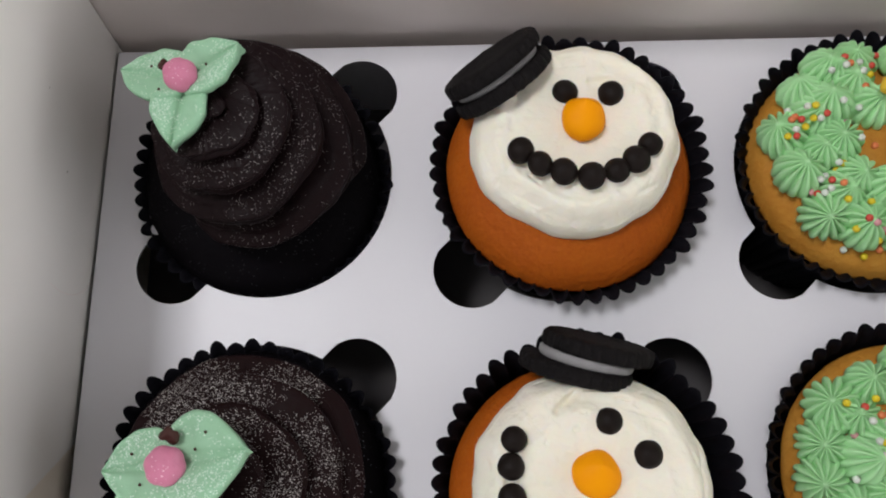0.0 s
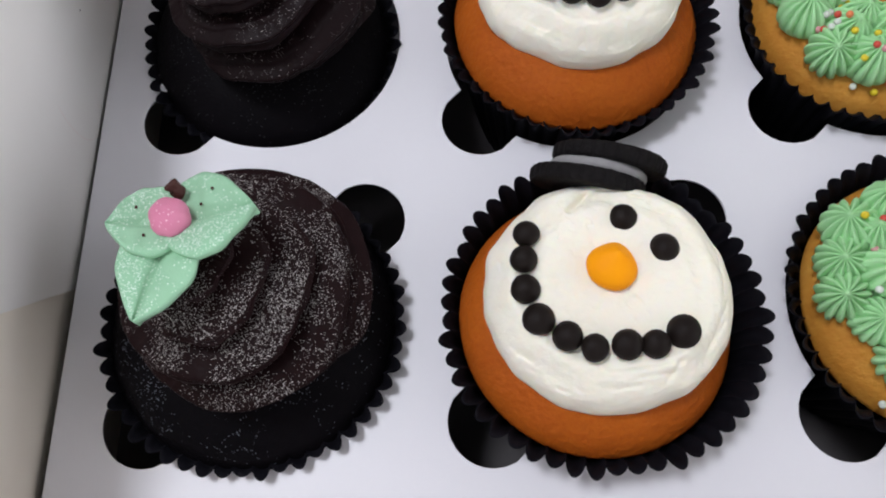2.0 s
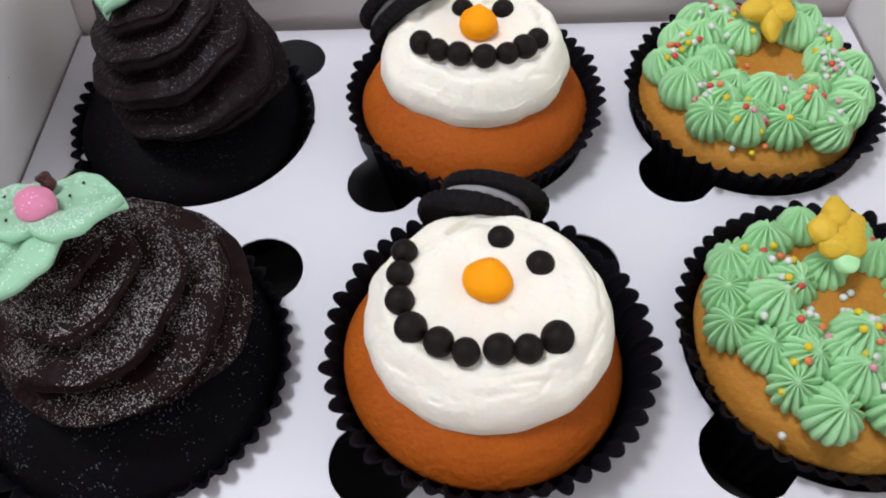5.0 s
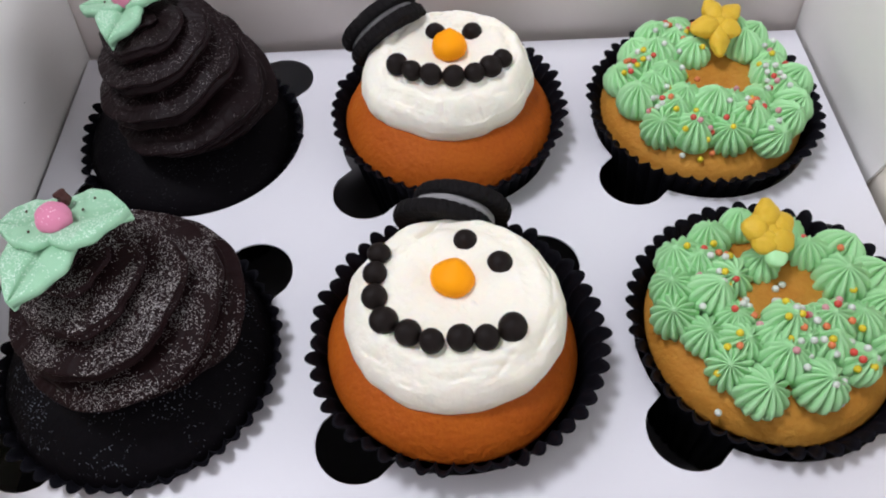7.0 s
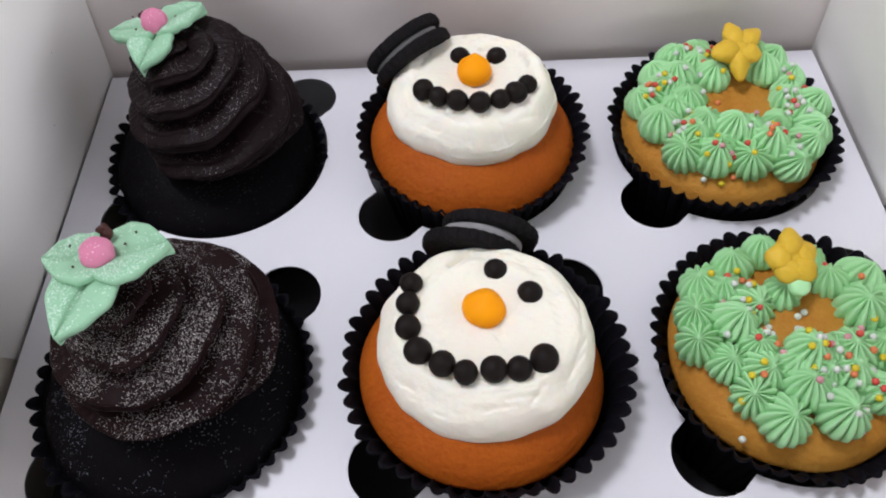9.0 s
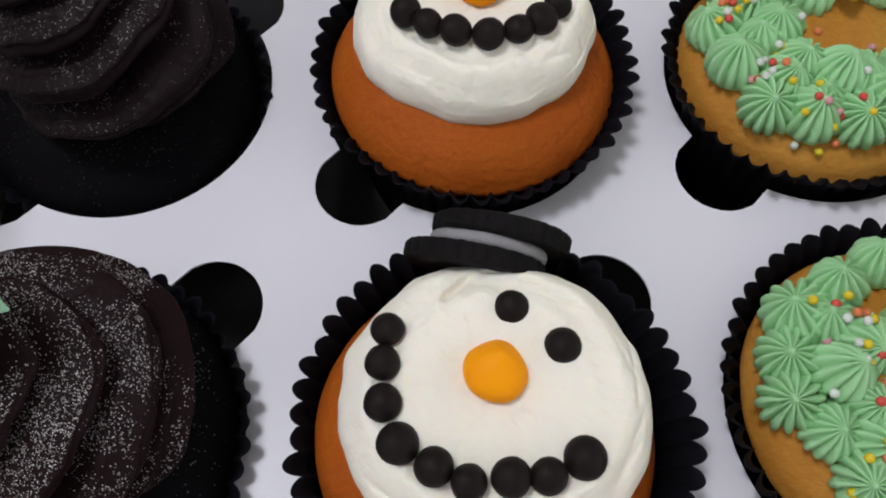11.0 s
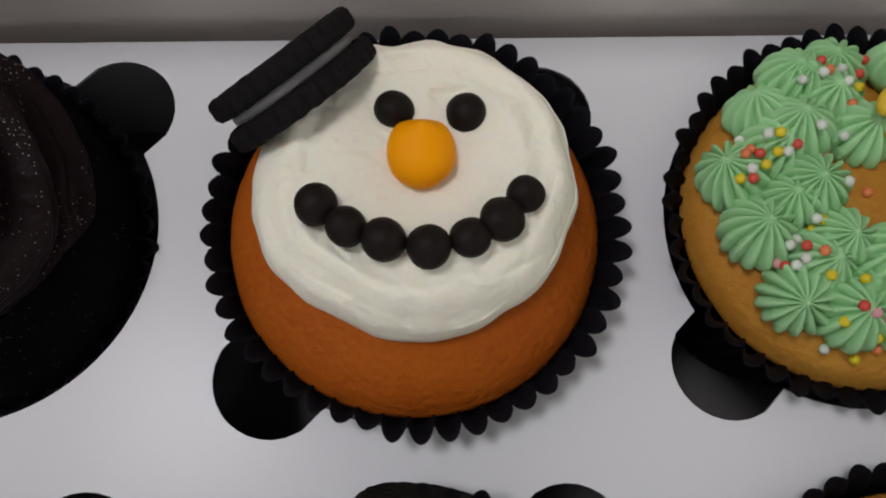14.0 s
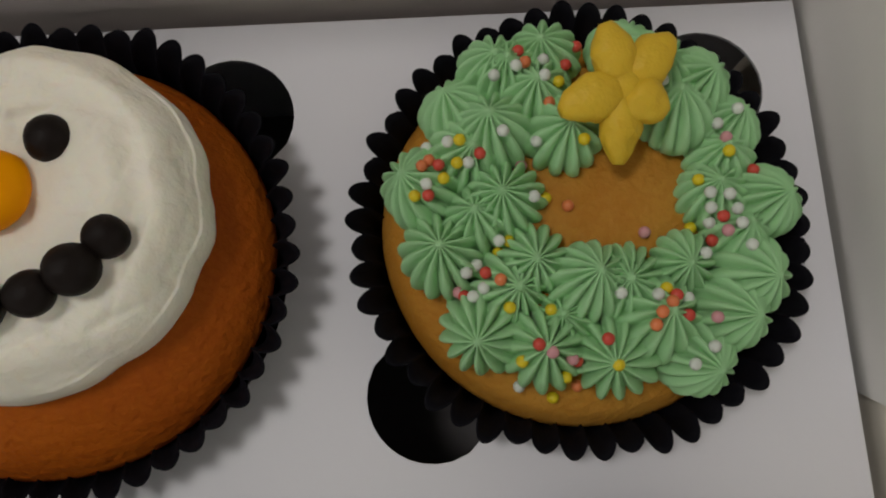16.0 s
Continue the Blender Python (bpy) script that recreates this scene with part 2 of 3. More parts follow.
def room():
    structure("floor", (-1.3, -1.6, -0.94), (0.8, 1.2, -0.9), M_TOP, "plain room floor", "floor")
    structure("wall_north", (-1.3, 1.2, -0.9), (0.8, 1.25, 1.7), M_PLASTER, "plain pale plaster wall", "wall")
    # unseen wall, its opening made for the added east fill
    e0, e1 = EAST_X, EAST_X + 0.12
    east = [((e0, -1.6, -0.9), (e1, EAST_Y[0], 1.7)), ((e0, EAST_Y[1], -0.9), (e1, 1.2, 1.7)),
            ((e0, EAST_Y[0], -0.9), (e1, EAST_Y[1], EAST_Z[0])), ((e0, EAST_Y[0], EAST_Z[1]), (e1, EAST_Y[1], 1.7))]
    tagged(new("wall_east", joined_boxes("wall_east", east, M_PLASTER)), "unseen pale plaster wall, opened for an added fill light", "wall", kind="structure")
    # unseen wall, its opening made for the added south fill
    s0, s1 = SOUTH_Y - 0.12, SOUTH_Y
    south = [((-1.3, s0, -0.9), (SOUTH_X[0], s1, 1.7)), ((SOUTH_X[1], s0, -0.9), (0.8, s1, 1.7)),
             ((SOUTH_X[0], s0, -0.9), (SOUTH_X[1], s1, SOUTH_Z[0])), ((SOUTH_X[0], s0, SOUTH_Z[1]), (SOUTH_X[1], s1, 1.7))]
    tagged(new("wall_south", joined_boxes("wall_south", south, M_PLASTER)), "unseen pale plaster wall, opened for an added fill light", "wall", kind="structure")
    # unseen wall, its wide opening made for the added west fill
    x0, x1 = WEST_X - 0.12, WEST_X
    west = [((x0, -1.6, -0.9), (x1, WEST_Y[0], 1.7)), ((x0, WEST_Y[1], -0.9), (x1, 1.2, 1.7)),
            ((x0, WEST_Y[0], -0.9), (x1, WEST_Y[1], WEST_Z[0])), ((x0, WEST_Y[0], WEST_Z[1]), (x1, WEST_Y[1], 1.7))]
    tagged(new("wall_west", joined_boxes("wall_west", west, M_PLASTER)), "unseen pale plaster wall, opened wide for an added fill light", "wall", kind="structure")
    z0, z1 = ROOF_Z, ROOF_Z + 0.12
    roof = [((-1.3, -1.6, z0), (ROOF_X[0], 1.2, z1)), ((ROOF_X[1], -1.6, z0), (0.8, 1.2, z1)),
            ((ROOF_X[0], -1.6, z0), (ROOF_X[1], ROOF_Y[0], z1)), ((ROOF_X[0], ROOF_Y[1], z0), (ROOF_X[1], 1.2, z1))]
    tagged(new("ceiling", joined_boxes("ceiling", roof, M_PLASTER)), "plain pale ceiling with a roof window opening", "ceiling", kind="structure")
    structure("worktop", (-0.9, -0.5, -0.04), (0.75, 0.8, 0.0), M_TOP, "plain pale worktop under the cake box", "worktop")
    structure("worktop_support", (-0.85, -0.45, -0.9), (0.7, 0.75, -0.04), M_TOP, "plain pale cupboard under the worktop", "support")


room()

# ---- the cake box ----
BX0, BX1, BY0, BY1, BH, TH = -0.1325, 0.1315, -0.0945, 0.0955, 0.118, 0.0012


def flap_mesh(name, y_end, rake, height, x, side, mat):
    """An inner flap that lies on a side wall, its free end raked and rounded at the lower corner."""
    pts, r = [], 0.006
    y_low = y_end
    pts.append((BY1 - 0.0008, 0.004))
    for i in range(7):
        a = math.pi * 1.5 - math.pi / 2 * i / 6
        pts.append((y_low + r + r * math.cos(a), 0.036 + r + r * math.sin(a)))
    pts.append((y_low - rake, height))
    pts.append((BY1 - 0.0008, height))
    pts[0] = (BY1 - 0.0008, 0.036)
    verts = [(x, y, z) for y, z in pts] + [(x + side * 0.0009, y, z) for y, z in pts]
    n = len(pts)
    faces = [tuple(range(n)), tuple(range(2 * n - 1, n - 1, -1))] + [(i, (i + 1) % n, n + (i + 1) % n, n + i) for i in range(n)]
    me = mesh_from(name, verts, faces, mat, False)
    bm = bmesh.new()
    bm.from_mesh(me)
    bmesh.ops.recalc_face_normals(bm, faces=bm.faces[:])
    bm.to_mesh(me)
    bm.free()
    return me


def side_mesh(x0, x1):
    """A side wall with a crease just under the insert's level."""
    verts, faces = [], []
    for z in (0.0, 0.04, BH):
        verts += [(x0, BY0, z), (x1, BY0, z), (x1, BY1, z), (x0, BY1, z)]
    for b in (0, 4):
        faces += [(b + q, b + (q + 1) % 4, b + 4 + (q + 1) % 4, b + 4 + q) for q in range(4)]
    faces += [(3, 2, 1, 0), (8, 9, 10, 11)]
    return mesh_from("side_wall", verts, faces, M_CREAMCARD, False)


def leaned(me, amount):
    """Leans a side wall inwards above the insert."""
    for v in me.vertices:
        v.co.x += amount * max(0.0, v.co.z - 0.04)
    return me


def cake_box():
    root = tagged(new("cake_box"), "white card cake box standing open on the worktop", "box")
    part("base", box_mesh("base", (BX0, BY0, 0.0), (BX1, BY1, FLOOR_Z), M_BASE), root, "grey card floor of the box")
    part("back_wall", box_mesh("back_wall", (BX0 - TH, BY1, 0.0), (BX1 + TH, BY1 + TH, BH), M_BACK, 0.0003), root, "pinkish-white inner back wall")
    part("side_wall", leaned(side_mesh(BX0 - TH, BX0), 0.12), root, "cream uncoated card side")
    part("side_wall", leaned(side_mesh(BX1, BX1 + TH), -0.07), root, "cream uncoated card side")
    part("front_wall", box_mesh("front_wall", (BX0 - TH, BY0 - TH, 0.0), (BX1 + TH, BY0, 0.085), M_BACK, 0.0003), root)
    part("flap", leaned(flap_mesh("flap", -0.022, 0.034, BH - 0.002, BX0 + 0.0002, 1, M_WALL), 0.12), root, "white coated flap with a rounded corner")
    part("flap", leaned(flap_mesh("flap", 0.021, 0.02, BH - 0.002, BX1 - 0.0002, -1, M_WALL), -0.07), root, "white coated flap with a rounded corner")
    # pressed half-moon crease on the side flap
    cu = bpy.data.curves.new("crease", "CURVE")
    cu.dimensions, cu.bevel_depth, cu.bevel_resolution = "3D", 0.00016, 1
    sp = cu.splines.new("POLY")
    sp.points.add(20)
    for i, p in enumerate(sp.points):
        a = math.pi * (0.85 + 0.95 * i / 20)
        z = 0.062 + 0.018 * math.sin(a)
        p.co = (BX0 + 0.0012 + 0.12 * max(0.0, z - 0.04), 0.024 + 0.009 * math.cos(a), z, 1)
    cu.materials.append(M_BACK)
    part("crease", cu, root, "faint pressed half-moon crease")
    for y, z, r in ((0.045, 0.068, 0.00045), (0.061, 0.083, 0.0003)):
        part("speck", ball_mesh("speck", r, M_STEM, 2, 0.4, 0.6, 1), root, "tiny dark speck on the flap", Matrix.Translation((BX0 + 0.0011 + 0.12 * (z - 0.04), y, z)))
    return root



# ---- the insert with six holes ----
COLS, ROWS_Y = (-0.0815, 0.0012, 0.0841), (-0.0320, 0.0492)
HOLES = {(0, 0): (-0.0813, -0.0315), (1, 0): (0.0016, -0.0323), (2, 0): (0.0840, -0.0320),
         (0, 1): (-0.0817, 0.0510), (1, 1): (0.0010, 0.0488), (2, 1): (0.0843, 0.0500)}
HOLE_R, NOTCH_R = 0.0348, 0.0108


def hole_radius(a):
    """Distance from a hole's centre to its outline: a round hole with two round finger notches."""
    best = HOLE_R
    for na in (math.radians(45), math.radians(225)):
        d = HOLE_R + 0.0012
        s = d * math.sin(a - na)
        if abs(s) < NOTCH_R and math.cos(a - na) > 0:
            best = max(best, d * math.cos(a - na) + math.sqrt(NOTCH_R ** 2 - s * s))
    return best


def cupcake_insert():
    xs = (-0.1295, (COLS[0] + COLS[1]) / 2, (COLS[1] + COLS[2]) / 2, 0.1285)
    ys = (-0.0915, (ROWS_Y[0] + ROWS_Y[1]) / 2, 0.0917)
    verts, faces, th = [], [], 0.0006
    for i in range(3):
        for j in range(2):
            cx, cy = HOLES[i, j]
            rect = (xs[i], xs[i + 1], ys[j], ys[j + 1])
            angles = sorted({round(2 * math.pi * k / 144, 6) for k in range(144)} |
                            {round(math.atan2(y - cy, x - cx) % (2 * math.pi), 6) for x in rect[:2] for y in rect[2:]})
            n, base = len(angles), len(verts)
            for a in angles:
                c, s = math.cos(a), math.sin(a)
                d = min((rect[1] - cx) / c if c > 1e-9 else 9, (rect[0] - cx) / c if c < -1e-9 else 9,
                        (rect[3] - cy) / s if s > 1e-9 else 9, (rect[2] - cy) / s if s < -1e-9 else 9)
                r = min(hole_radius(a), d - 0.0004)
                for q in (d, r):
                    verts.append((cx + q * c, cy + q * s, TOP_Z))
                for q in (r, d):
                    verts.append((cx + q * c, cy + q * s, TOP_Z - th))
            for k in range(n):
                a, b = base + 4 * k, base + 4 * ((k + 1) % n)
                for q in range(3):
                    faces.append((a + q, a + q + 1, b + q + 1, b + q))
    me = mesh_from("panel", verts, faces, M_CARD, False)
    bm = bmesh.new()
    bm.from_mesh(me)
    bmesh.ops.remove_doubles(bm, verts=bm.verts[:], dist=0.00002)
    bmesh.ops.recalc_face_normals(bm, faces=bm.faces[:])
    bm.to_mesh(me)
    bm.free()
    root = tagged(new("cupcake_insert"), "glossy white card insert with six notched round holes", "cupcake insert")
    part("panel", me, root, "glossy white card panel with round holes")
    # folded legs that carry the card
    for y0, y1 in ((-0.0915, -0.0909), (0.0911, 0.0917)):
        part("leg", box_mesh("leg", (-0.1295, y0, FLOOR_Z), (0.1285, y1, TOP_Z - th), M_CARD), root, "folded card leg")
    return root


cupcake_insert()


# ---- parts of the cupcakes ----
FOOT_X, FOOT_Y = (-0.0822, 0.0012, 0.0842), (-0.0328, 0.0490)


def tilted(x, y, slope):
    return slope[0] * x + slope[1] * y


def case_mesh(rim, slope, seed, radius=0.0368, pleats=50):
    """A pleated paper case; z from the cake's foot."""
    rng = random.Random(seed)
    per = 16
    n = pleats * per
    jit = [rng.uniform(-1, 1) for _ in range(pleats + 1)]
    jit[pleats] = jit[0]
    rows = []
    h = rim - FLOOR_Z
    prof = [(0.0, 0.0250), (0.25, 0.0278), (0.72, radius - 0.0046), (0.93, radius - 0.0026), (1.0, radius)]
    levels = [0.0, 0.1, 0.3, 0.5, 0.7, 0.8, 0.88, 0.94, 0.975, 1.0]

    def ring(u, off):
        out = []
        for k in range(n):
            a = 2 * math.pi * k / n
            f = (k % per) / per
            wave = 2 * math.sin(math.pi * f) ** 0.7 - 1
            j = jit[k // per] * smoothstep(0.0, 0.15, f) * (1 - smoothstep(0.85, 1.0, f))
            amp = 0.0004 + 0.00076 * u ** 8
            r = interp(prof, u) + amp * wave * (1 + 0.35 * j * u) + off + 0.0005 * u * u * math.sin(3 * a + seed) + 0.0004 * j * u ** 4
            x, y = r * math.cos(a), r * math.sin(a)
            lift = (0.0002 * wave + 0.0005 * j) * smoothstep(0.9, 1.0, u)
            out.append((x, y, u * h + lift + tilted(x, y, slope) * u))
        return out
    for u in levels:
        rows.append(ring(u, 0.0))
    for u in reversed(levels[2:]):
        rows.append(ring(u, -0.00035))
    verts, faces = rings(rows, True, True)
    return mesh_from("case", verts, faces, M_CASE, True)


def cake_mesh(rim, slope, seed, mat, dome=0.0125, radius=0.0362, aside=(0.0, 0.0)):
    rows, n = [], 96
    prof = [(0.0, dome), (0.25, dome * 0.96), (0.45, dome * 0.86), (0.65, dome * 0.66), (0.8, dome * 0.42), (0.92, dome * 0.14), (1.0, -0.003)]
    for u in (1.0, 0.985, 0.96, 0.92, 0.86, 0.8, 0.72, 0.64, 0.55, 0.45, 0.35, 0.25, 0.15, 0.07, 0.015):
        row = []
        for k in range(n):
            a = 2 * math.pi * k / n
            w = wobble(math.cos(a) + seed, math.sin(a), u, 1.6)
            r = radius * u * (1 + 0.012 * w)
            x, y = r * math.cos(a), r * math.sin(a)
            z = rim - FLOOR_Z + interp(prof, u) + 0.0006 * wobble(x + seed, y, 0, 120) + 0.0003 * wobble(x, y + seed, 0, 420) + tilted(x, y, slope)
            row.append((x + aside[0], y + aside[1], z))
        rows.append(row)
    low = [(x * 0.80, y * 0.80, z - 0.014) for x, y, z in rows[0]]
    verts, faces = rings([low] + rows, True, True)
    return mesh_from("cake", verts, faces, mat)


def cream_mesh(off, radii, tops, seed, marks):
    """A thick spread disc of cream: flat top, rounded shoulder, knife marks."""
    prof_r = [0.0, 0.12, 0.25, 0.38, 0.5, 0.6, 0.68, 0.75, 0.81, 0.86, 0.905, 0.945, 0.975, 0.995, 1.0, 0.99, 0.965, 0.9]
    prof_z = [0.0735, 0.0736, 0.0739, 0.0743, 0.0746, 0.0747, 0.0745, 0.0740, 0.0732, 0.0722, 0.0709, 0.0692, 0.0673, 0.0653, 0.0636, 0.0622, 0.0608, 0.0595]
    rng = random.Random(seed)
    marks = list(marks)
    for i in range(16):
        a, q = rng.uniform(0, 2 * math.pi), rng.uniform(17.5, 25.0)
        marks.append((q * math.cos(a), q * math.sin(a), a + rng.choice((0.3, 1.4, 1.7, 1.9)), rng.uniform(3, 8), rng.uniform(0.35, 0.6), rng.uniform(0.35, 0.75)))
    n, rows = 320, []
    fine = np.linspace(0, len(prof_r) - 1, 90)
    prof_r, prof_z = np.interp(fine, range(len(prof_r)), prof_r), np.interp(fine, range(len(prof_z)), prof_z)
    for i, (u, z) in enumerate(zip(prof_r, prof_z)):
        row = []
        for k in range(n):
            a = 2 * math.pi * k / n
            out = 1 + 0.035 * wobble(math.cos(a) * 1.3 + seed, math.sin(a) * 1.3, 0, 1) + 0.035 * smoothstep(0.6, 1.0, u) * wobble(math.cos(a) * 4, math.sin(a) * 4 + seed, 0, 1)
            x, y = radii[0] * max(u, 0.004) * math.cos(a) * out, radii[1] * max(u, 0.004) * math.sin(a) * out
            sweep = math.sin(26 * u + 1.4 * math.sin(a + seed) + 0.6 * wobble(math.cos(a), math.sin(a), seed, 2))
            mask = smoothstep(0.35, 0.8, u) * (0.35 + 0.65 * smoothstep(-0.3, 0.5, wobble(math.cos(a) + seed, math.sin(a) + 3, u, 1.5)))
            dz = 0.0006 * wobble(x + seed, y, 0, 90) + (0.0002 + 0.0006 * mask) * wobble(x, y + seed, 0.01, 260) + 0.0002 * wobble(x, y, seed, 700) + 0.0008 * sweep * mask
            for mx, my, angle, length, wide, deep in marks:
                ex, ey = x * 1000 - mx, y * 1000 - my
                if abs(ex) + abs(ey) < length * 2 + 4:
                    along, across = ex * math.cos(angle) + ey * math.sin(angle), ey * math.cos(angle) - ex * math.sin(angle)
                    dz -= 0.001 * deep * math.exp(-(across / wide) ** 2) * (1 - smoothstep(length * 0.35, length * 0.6, abs(along)))
            row.append((off[0] + x, off[1] + y, z - FLOOR_Z + tops + dz * (1 if u < 0.97 else 0.5)))
        rows.append(row)
    rows.reverse()
    verts, faces = rings(rows, True, True)
    return mesh_from("cream", verts, faces, M_CREAM)


def ball_mesh(name, r, mat, seed, rough=0.06, flat=0.92, sub=3):
    bm = bmesh.new()
    bmesh.ops.create_icosphere(bm, subdivisions=sub, radius=r)
    for v in bm.verts:
        w = 1 + rough * wobble(v.co.x / r + seed * 3.1, v.co.y / r, v.co.z / r, 0.9)
        v.co = Vector((v.co.x * w, v.co.y * w, v.co.z * w * flat))
    me = bpy.data.meshes.new(name)
    bm.to_mesh(me)
    bm.free()
    me.materials.append(mat)
    me.polygons.foreach_set("use_smooth", [True] * len(me.polygons))
    return me


def berry_mesh(r, seed):
    """A piped pink ball with shallow grooves from its tip."""
    me = ball_mesh("berry", r, M_BERRY, seed, 0.05, 0.95, 4)
    for v in me.vertices:
        a, up = math.atan2(v.co.y, v.co.x), v.co.z / r
        k = 1 - 0.10 * (1 - abs(math.sin(3 * a + seed)) ** 0.6) * (1 - abs(up) ** 3)
        v.co.x, v.co.y = v.co.x * k, v.co.y * k
        v.co.z += 0.12 * r * smoothstep(0.85, 0.97, up)
    return me


def nose_mesh(r, seed, tip):
    """A piped drop of orange icing with a drawn-out peak."""
    n, rows = 48, []
    prof = [(0.75, 0.0), (0.95, 0.12), (1.0, 0.3), (0.96, 0.5), (0.85, 0.68), (0.66, 0.83), (0.42, 0.93), (0.22, 0.98), (0.1, 1.03), (0.03, 1.07)]
    for u, h in prof:
        lean = smoothstep(0.8, 1.07, h)
        rows.append([(r * u * math.cos(a) * (1 + 0.05 * math.sin(2 * a + seed) + 0.05 * wobble(math.cos(a) * 2, h * 2, seed, 1)) + tip[0] * lean, r * u * math.sin(a) * (1 + 0.05 * math.cos(3 * a + seed) + 0.05 * wobble(math.sin(a) * 2, h * 2, seed + 2, 1)) + tip[1] * lean, r * 1.05 * h)
                     for a in (2 * math.pi * k / n for k in range(n))])
    verts, faces = rings(rows, True, True)
    return mesh_from("nose", verts, faces, M_NOSE)


def wafer_mesh(r, h, seed):
    """A round biscuit with a milled edge and a slight pattern pressed into its face."""
    n, rows = 240, []
    prof = [(0.2, -0.5), (0.9, -0.5), (0.97, -0.44), (1.0, -0.25), (1.0, 0.25), (0.97, 0.42), (0.92, 0.5), (0.86, 0.46), (0.8, 0.5), (0.6, 0.5), (0.55, 0.46), (0.2, 0.46), (0.05, 0.48)]
    for i, (u, z) in enumerate(prof):
        row = []
        for k in range(n):
            a = 2 * math.pi * k / n
            mill = 1 + (0.04 * abs(math.cos(15 * a)) ** 0.6 - 0.028 if u > 0.93 else 0) + 0.012 * wobble(math.cos(a) + seed, math.sin(a), z, 3) + 0.01 * wobble(math.cos(a) * 9 + seed, math.sin(a) * 9, z * 2, 1)
            row.append((r * u * mill * math.cos(a), r * u * mill * math.sin(a), z * h + 0.0002 * wobble(u * math.cos(a) * 9, u * math.sin(a) * 9, seed, 1)))
        rows.append(row)
    verts, faces = rings(rows, True, True)
    return mesh_from("wafer", verts, faces, M_WAFER)


def axis_frame(centre, normal, along):
    z = Vector(normal).normalized()
    x = (Vector(along) - z * Vector(along).dot(z)).normalized()
    m = Matrix((x, z.cross(x), z)).transposed().to_4x4()
    return Matrix.Translation(centre) @ m


def biscuit_hat(parent, front, back, normal, along, radius, seed):
    """Two small dark wafers with filling between, the second slipped sideways."""
    stand = axis_frame(front, normal, along)
    hat = part("biscuit_hat", wafer_mesh(radius, 0.0039, seed), parent, "small dark sandwich biscuit as a hat", stand)
    rel = stand.inverted() @ axis_frame(back, [-c for c in normal], along)
    part("wafer", wafer_mesh(radius * 0.985, 0.0039, seed + 5), hat, "", rel)
    mid = stand.inverted() @ axis_frame((Vector(front) + Vector(back)) / 2, normal, along)
    n = 64
    gap = (Vector(back) - Vector(front)).dot(Vector(normal).normalized())
    h = abs(gap) - 0.0039 + 0.0003
    rows = []
    for u, z in ((0.80, -0.5), (0.84, -0.3), (0.85, 0.0), (0.84, 0.3), (0.80, 0.5)):
        rows.append([(radius * u * (1 + 0.015 * math.sin(5 * a + seed)) * math.cos(a), radius * u * (1 + 0.015 * math.cos(4 * a)) * math.sin(a), z * h) for a in (2 * math.pi * k / n for k in range(n))])
    verts, faces = rings(rows, True, True)
    part("filling", mesh_from("filling", verts, faces, M_FILL), hat, "greyish white filling", mid)
    return hat


def cupcake(col, row, label, rim, slope, seed, sponge, dome, shift=(0.0, 0.0), radius=0.0368, lean=(0.0, 0.0), aside=(0.0, 0.0), inset=0.0012, lift=0.0, tip=(0.0, 0.0)):
    root = new("cupcake")
    root.location = (FOOT_X[col] + shift[0], FOOT_Y[row] + shift[1], FLOOR_Z)
    tagged(root, label, "cupcake", "cupcakes in the box")
    part("case", case_mesh(rim + lift, (slope[0] + tip[0], slope[1] + tip[1]), seed, radius), root, "black pleated paper case")
    part("cake", cake_mesh(rim, (slope[0] + lean[0], slope[1] + lean[1]), seed, sponge, dome, radius - inset, aside), root)
    return root


def local(root, x, y, z):
    return Vector((x, y, z)) - root.location


cake_box()


# ---- snowman cupcakes ----
def snowman(row, label, rim, slope, seed, shift, seat, cream_at, radii, tops, mouth, eyes, nose, nose_tip, hat, marks):
    root = cupcake(1, row, label, rim, slope, seed, M_SPONGE, 0.0120, shift, *seat)
    off = local(root, cream_at[0], cream_at[1], 0)
    part("cream", cream_mesh(off, radii, tops, seed, marks), root, "thick smoothed white buttercream")
    balls = [ball_mesh("ball", 0.0032, M_BALL, seed + i) for i in range(3)]
    rng = random.Random(seed)
    for name, pts in (("mouth_ball", mouth), ("eye", eyes)):
        for x, y, z, s in pts:
            m = Matrix.Translation(local(root, x / 1000, y / 1000, z / 1000)) @ pose(0, 0, 0, rng.uniform(0, 40), rng.uniform(0, 40), rng.uniform(0, 360)) @ Matrix.Scale(s, 4)
            part(name, balls[rng.randrange(3)], root, "", m)
    part("nose", nose_mesh(nose[3], seed, nose_tip), root, "orange icing nose", Matrix.Translation(local(root, *nose[:3])))
    f, b, normal, along, radius = hat
    biscuit_hat(root, local(root, *f), local(root, *b), normal, along, radius, seed)
    return root


